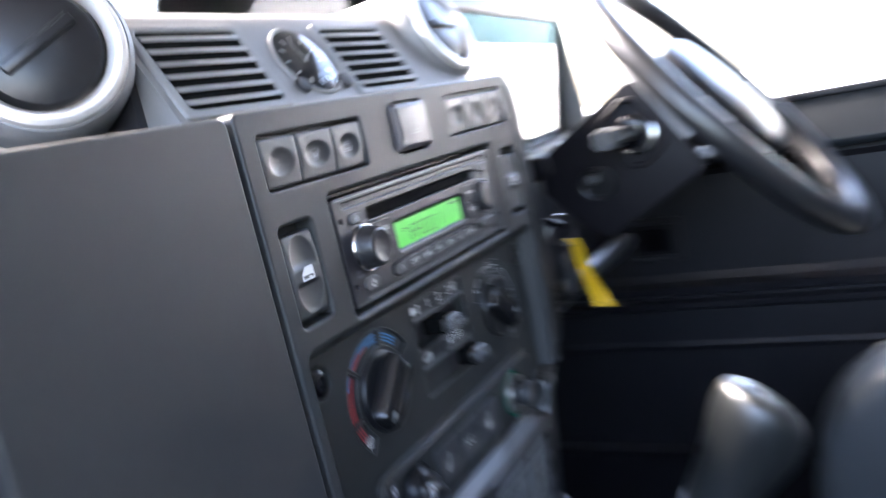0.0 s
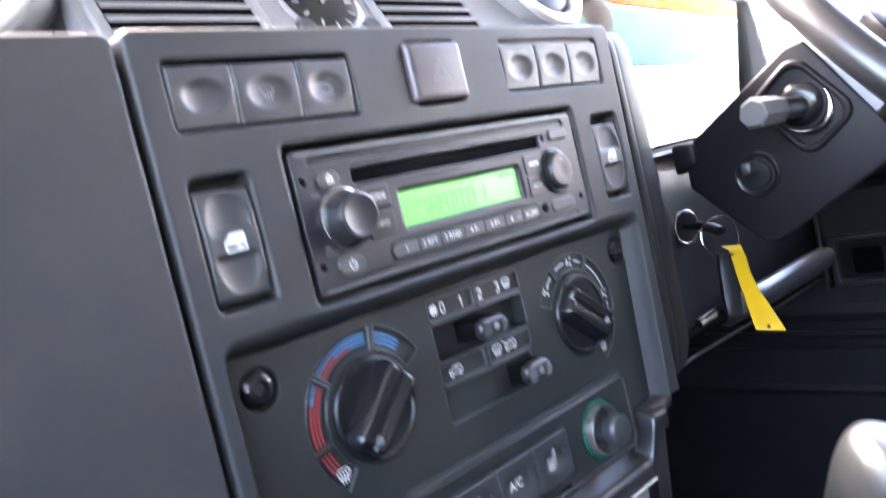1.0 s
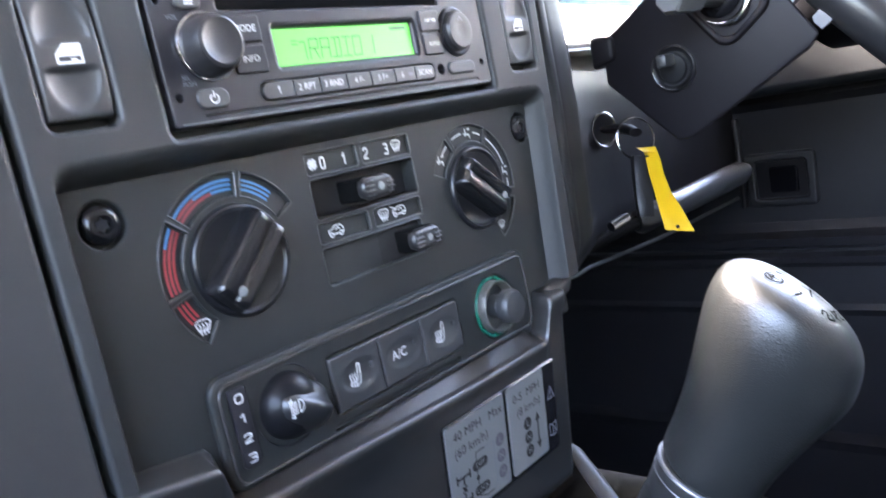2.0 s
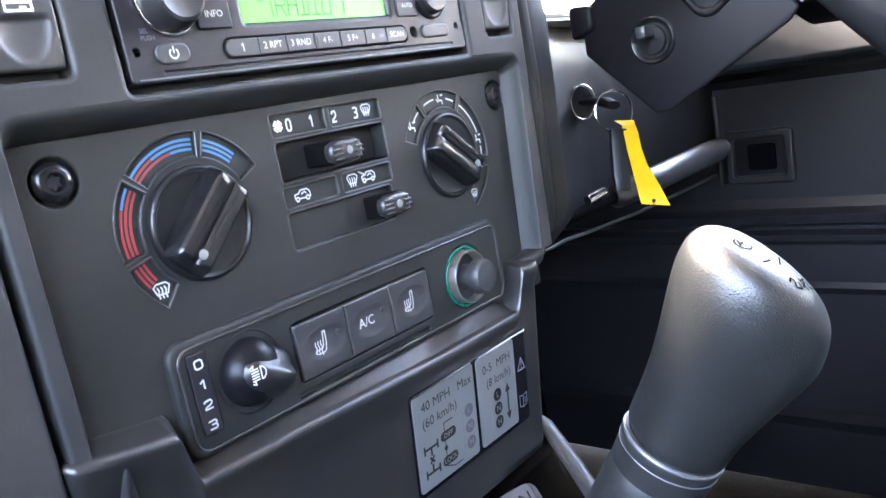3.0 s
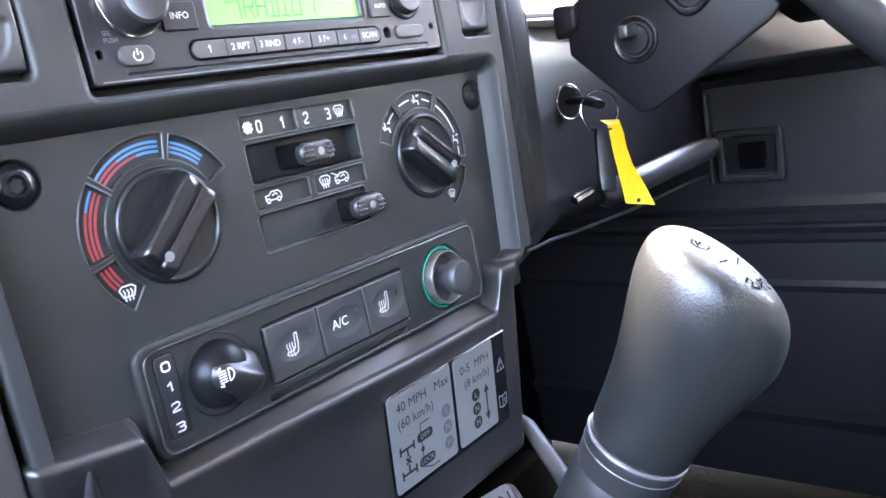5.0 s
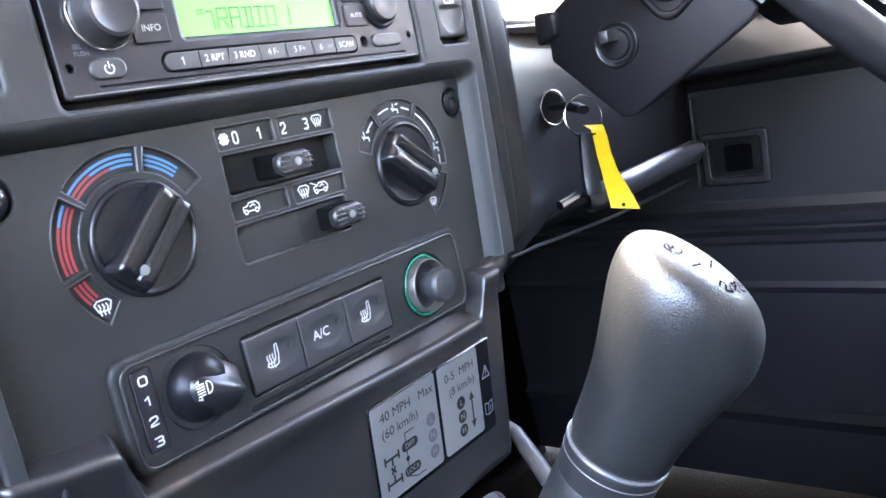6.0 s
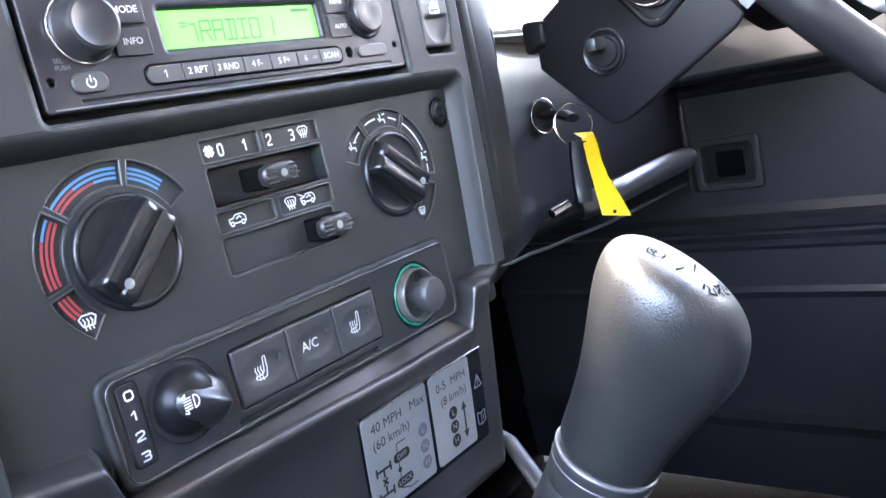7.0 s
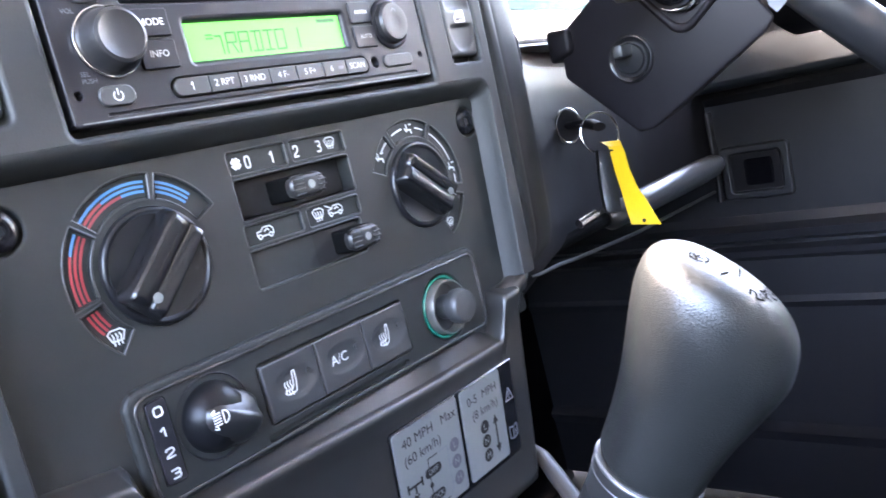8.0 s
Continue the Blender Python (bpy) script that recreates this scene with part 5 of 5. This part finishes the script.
    for ln in marks:
        for (au, av), (bu, bv) in zip(ln, ln[1:]):
            d = Vector((bu - au, bv - av)).normalized() * 0.36
            s = Vector((-d.y, d.x))
            quad = []
            for u, v in ((au + s.x, av + s.y), (au - s.x, av - s.y), (bu - s.x, bv - s.y), (bu + s.x, bv + s.y)):
                eye = base + up * 120 + right * u + fore * v
                hit = skin.ray_cast(eye, -up)[0]
                quad.append(bm.verts.new(hit + up * 0.25))
            bm.faces.new(quad)
    part("shift_pattern", bm, VOID, knob, "dark engraved shift pattern")
    neck = base - right * 2.2
    part("collar", lathe([(-5, 16.6), (2, 17.0), (5.2, 17.3), (6.8, 17.3), (8.0, 16.6), (8.6, 15.2), (8.8, 12)], tuple(neck), tuple(up), 56), SLEEVE, g, "satin collar under the knob")
    # pale rings paint the highlight along the collar's roll
    part("collar_glint", torus(tuple(neck + up * 7.2), 16.9, 0.75, tuple(up), 64, 8), COLLARGLINT, g, "rolled lip paled for its highlight")
    part("collar_glint", torus(tuple(neck + up * 3.0), 16.95, 0.35, tuple(up), 64, 8), COLLARGLINT, g, "rolled lip paled for its highlight")
    part("sleeve", lathe([(-60, 17.6), (-40, 17.3), (-14, 16.9), (-5, 16.6), (-4.2, 16)], tuple(neck), tuple(up), 48), SLEEVE, g, "smooth grey sleeve of the lever", angle=60)
    foot = base - up * 60
    folds = []
    for k in range(13):
        folds.append((k * 5.2, 19 + k * 2.4 + (2.2 if k % 2 else 0)))
    part("gaiter", lathe(folds, tuple(foot), tuple(-up), 36), CARPET, g, "black folded rubber gaiter", angle=80)


STAND[0] = CABIN
gear_lever()
STAND[0] = UPRIGHT

# ---- steering ----


def steering():
    c = thing("steering_column", (490, 0, 0), "black steering column shroud with stalk and switches", "steering column")
    ax = Vector((0, -0.8, 0.6))
    prof = [(52, 22), (-38, 80), (-52, 82), (-106, -2), (-100, -10), (-12, -60), (0, -61), (52, -10)]
    bm = bmesh.new()
    rows = []
    for x, size in ((420, 1), (505, 0.86), (600, 0.5)):
        rows.append([bm.verts.new((x, min(p, -20 + (p + 20) * size + 0.36 * (x - 420)) if p > 0 else p + 0.4 * (x - 420) * (40 - p) / 140, -20 + (q + 20) * size)) for p, q in prof])
    for p, q in zip(rows, rows[1:]):
        bridge(bm, p, q)
    bm.faces.new(rows[0])
    bm.faces.new(rows[-1])
    bmesh.ops.bevel(bm, geom=list(bm.edges), offset=6, segments=3, profile=0.5, affect="EDGES", clamp_overlap=True)
    part("shroud", bm, COLUMN, c, "black plastic shroud", angle=40)
    part("shroud_skirt", prism([(60, 28), (40, 26), (40, 8), (60, 2)], 414, 470, "x", 4), COLUMN, c)
    # round recess of the stalk on the flank that faces the passenger
    face = Matrix.Translation((420, -44, 36)) @ Matrix.Rotation(radians(-90), 4, "Z") @ Matrix.Rotation(radians(-38), 4, "Y")
    base = part("stalk_base", turned(panel(rrect(-24, 24, -31, 31, 13, 8), [(rrect(-19, 19, -26, 26, 11, 8), 2.5, 7, True)], -4, 2.5, 8), face), COLUMN, c, "black rounded stalk surround")
    part("boot", turned(lathe([(-2, 17), (4, 16), (7, 13), (8, 9), (8, 0)], (0, 2, 2)), face), GLOSS, base, "glossy round boot")
    foot = [(19.5 * math.cos(radians(a)), 0.5, 4 + 24 * math.sin(radians(a))) for a in range(200, 345, 8)]
    part("bright_crescent", turned(sweep(foot, [0.6 + 3.2 * math.sin(math.pi * k / (len(foot) - 1)) for k in range(len(foot))], 12), face), CHROME, base, "bright crescent at the foot of the boot")
    part("stalk", sweep([(424, -44, 36), (404, -41, 37), (384, -37, 38)], [8, 7.5, 7.5], 16), SATIN, c, "black stalk")
    part("stalk_knob", sweep([(392, -38, 37), (389, -38, 37), (362, -32, 38), (359, -32, 38)], [7, 10, 11, 9], 7), STALKEND, c, "pale faceted stalk end")
    part("rotary_socket", lathe([(-2, 17), (2.5, 17), (3.4, 15.8), (2.4, 14), (1.4, 13), (1.4, 11), (3.4, 10), (3.8, 0)], (420, -4, -7), (-1, 0, 0), 40), SATIN, c, "round rotary switch")
    part("switch_tab", box(400, 420, -7, 1, -5, 4, 2), BUTTON, c, "grey switch tab")
    w = thing("steering_wheel", (627, -96, 44), "black stippled steering wheel lit by the windows", "steering wheel")
    lean = 0.9
    n = Vector((0, -math.sin(lean), math.cos(lean)))
    u = Vector((0, math.cos(lean), math.sin(lean)))
    r = Vector((1, 0, 0))
    centre = Vector((627, -96, 44.5))
    part("rim", torus(tuple(centre), 193, 15.6, tuple(n), 120, 20), RIMSKIN, w, "stippled foam rim")
    def cover(a0, a1, deep, tip):
        """A smooth cover band on the dash side of the rim, from a0 to a1 degrees."""
        bm = bmesh.new()
        rows = []
        for k in range(13):
            a = radians(a0 + (a1 - a0) * k / 12)
            d = r * math.cos(a) + u * math.sin(a)
            low = tip + (deep - tip) * min(1, k / 4)
            rows.append([bm.verts.new(centre + d * q + n * h) for q, h in ((202, -6), (203, -low * 0.55), (200, -low), (190, -low - 1), (186, -low * 0.5), (186, -6))])
        for p, q in zip(rows, rows[1:]):
            bridge(bm, p, q)
        bm.faces.new(rows[0])
        bm.faces.new(rows[-1])
        return bm
    part("spoke_cover", cover(155, 184, 42, 12), COVER, w, "smooth grey cover on the rim", angle=50)
    part("spoke_cover", cover(188.5, 191.5, 21, 19), COVER, w, "smooth grey cover on the rim", angle=50)
    # spokes share the cover's pale grey, standing in for sun glare on them
    for a, skin in ((187, COVER), (353, COVER)):
        d = r * math.cos(radians(a)) + u * math.sin(radians(a))
        side = n.cross(d)
        bm = bmesh.new()
        rows = []
        for q, wd, hgt in ((40, 30, 11), (90, 22, 8), (140, 20, 7), (172, 24, 7), (188, 28, 6)):
            mid = centre - n * (14 * (1 - q / 194) - 1) + d * q
            rows.append([bm.verts.new(mid + side * wd * x + n * hgt * y) for x, y in ((-1, -1), (-1.1, 0), (-0.8, 0.9), (0.8, 0.9), (1.1, 0), (1, -1))])
        for p, q in zip(rows, rows[1:]):
            bridge(bm, p, q)
        bm.faces.new(rows[0])
        bm.faces.new(rows[-1])
        part("spoke", bm, skin, w, angle=50)
    part("hub", lathe([(-66, 28), (-40, 50), (-12, 84), (2, 88), (9, 79), (13, 40), (13.5, 0)], tuple(centre + n * 4), tuple(n), 48), SATIN, w, "padded hub", angle=60)


STAND[0] = CABIN
steering()
STAND[0] = UPRIGHT


def keys():
    l = thing("ignition_lock", (492, 100, -46), "round ignition lock with a bright steel bezel", "lock")
    ax = (-0.25, -0.96, 0.0)
    part("barrel", lathe([(-10, 15), (1, 15), (2.4, 14), (2.4, 0)], (492, 102, -49), ax, 40), SATIN, l)
    part("bezel", torus((491, 98, -49), 15.2, 0.95, ax, 56, 10), RINGSTEEL, l, "bright steel bezel")
    k = thing("key_ring", (470, 60, -70), "ignition key on a steel ring with a yellow tag", "keys")
    part("key_head", sweep([(492, 99, -49), (487, 84, -49), (480, 70, -51), (474, 60, -54)], [5, 6.5, 7.5, 6.5], 14, squash=0.6), COLUMN, k, "black key head")
    part("split_ring", torus((476, 62, -59), 17.5, 0.85, (-0.55, -0.82, 0.12), 56, 8), RINGSTEEL, k, "steel split ring")
    def strip(rows, thick, mat, name, lab):
        bm = bmesh.new()
        rings = []
        for left, right in rows:
            a, b = Vector(left), Vector(right)
            n = Vector((-0.6, -0.78, 0.1)) * thick
            rings.append([bm.verts.new(p) for p in (a, b, b - n, a - n)])
        for p, q in zip(rings, rings[1:]):
            bridge(bm, p, q)
        bm.faces.new(rings[0])
        bm.faces.new(rings[-1])
        bmesh.ops.bevel(bm, geom=list(bm.edges), offset=min(0.5, thick * 0.4), segments=2, profile=0.5, affect="EDGES", clamp_overlap=True)
        return part(name, bm, mat, k, lab, angle=50)
    strip([((465, 57, -66), (474.5, 44, -68)), ((468, 52, -71), (475, 43, -73)), ((464, 49, -78), (472, 40, -79)), ((456, 44, -90), (464, 35, -91)), ((446, 37, -103), (455, 27, -104)), ((434, 29, -117), (446, 15, -119)), ((424, 22, -130), (438, 4, -135))], 1.2, YELLOW, "tag", "yellow plastic tag")
    strip([((460, 58, -72), (468, 48, -74)), ((455, 57, -86), (464, 47, -87)), ((447, 54, -108), (457, 44, -108)), ((444, 52, -122), (452, 43, -124))], 6, SATIN, "fob", "grey remote fob")
    part("tag_hole", lathe([(0, 1.6), (0.4, 1.5), (0.5, 0)], (430.4, 14.4, -129), (-0.6, -0.78, 0.1), 16), BLACK, k)


STAND[0] = CABIN
keys()
STAND[0] = UPRIGHT


def lever():
    l = thing("adjuster_lever", (600, 90, -140), "black round lever grip below the dash", "lever")
    part("grip", sweep([(522, 96, -142), (526, 94, -142), (600, 84, -139), (700, 75, -136), (738, 71.5, -135), (752, 70, -134.5), (758, 69.5, -134.4)], [9, 12, 13, 13.5, 12.5, 9, 4], 20), LEVERGRIP, l, "satin black grip")
    part("stem", sweep([(440, 112, -150), (480, 103, -145), (524, 95, -142)], [5, 5.5, 6.5], 14), VOID, l, "black stem")
    part("pin", sweep([(462, 90, -133), (482, 84, -129)], 4.5, 12), CHROME, l, "bright steel pin")


STAND[0] = CABIN
lever()
STAND[0] = UPRIGHT


def seat():
    s = thing("driver_seat", (600, -500, -400), "grey vinyl driver's seat with a rounded cushion", "car seat")
    bm = prism([(-760, -420), (-745, -215), (-420, -190), (-300, -180), (-250, -183), (-214, -200), (-186, -228), (-168, -264), (-161, -310), (-164, -380), (-180, -440)], 392, 478, "x", 20, 6)
    part("bolster", bm, SEATCLOTH, s, "rounded grey vinyl side bolster", angle=60)
    bm = prism([(-760, -430), (-745, -265), (-420, -250), (-360, -252), (-318, -270), (-296, -310), (-300, -430)], 474, 770, "x", 18, 5)
    part("cushion", bm, SEATCLOTH, s, "grey vinyl cushion", angle=60)
    part("base", box(405, 780, -740, -290, -620, -420, 10), CARPET, s)
    bm = prism([(-760, -240), (-690, -240), (-790, 260), (-860, 300), (-900, 260)], 380, 790, "x", 30, 5)
    part("backrest", bm, SEATCLOTH, s, "grey vinyl backrest", angle=60)


STAND[0] = CABIN
seat()
STAND[0] = UPRIGHT
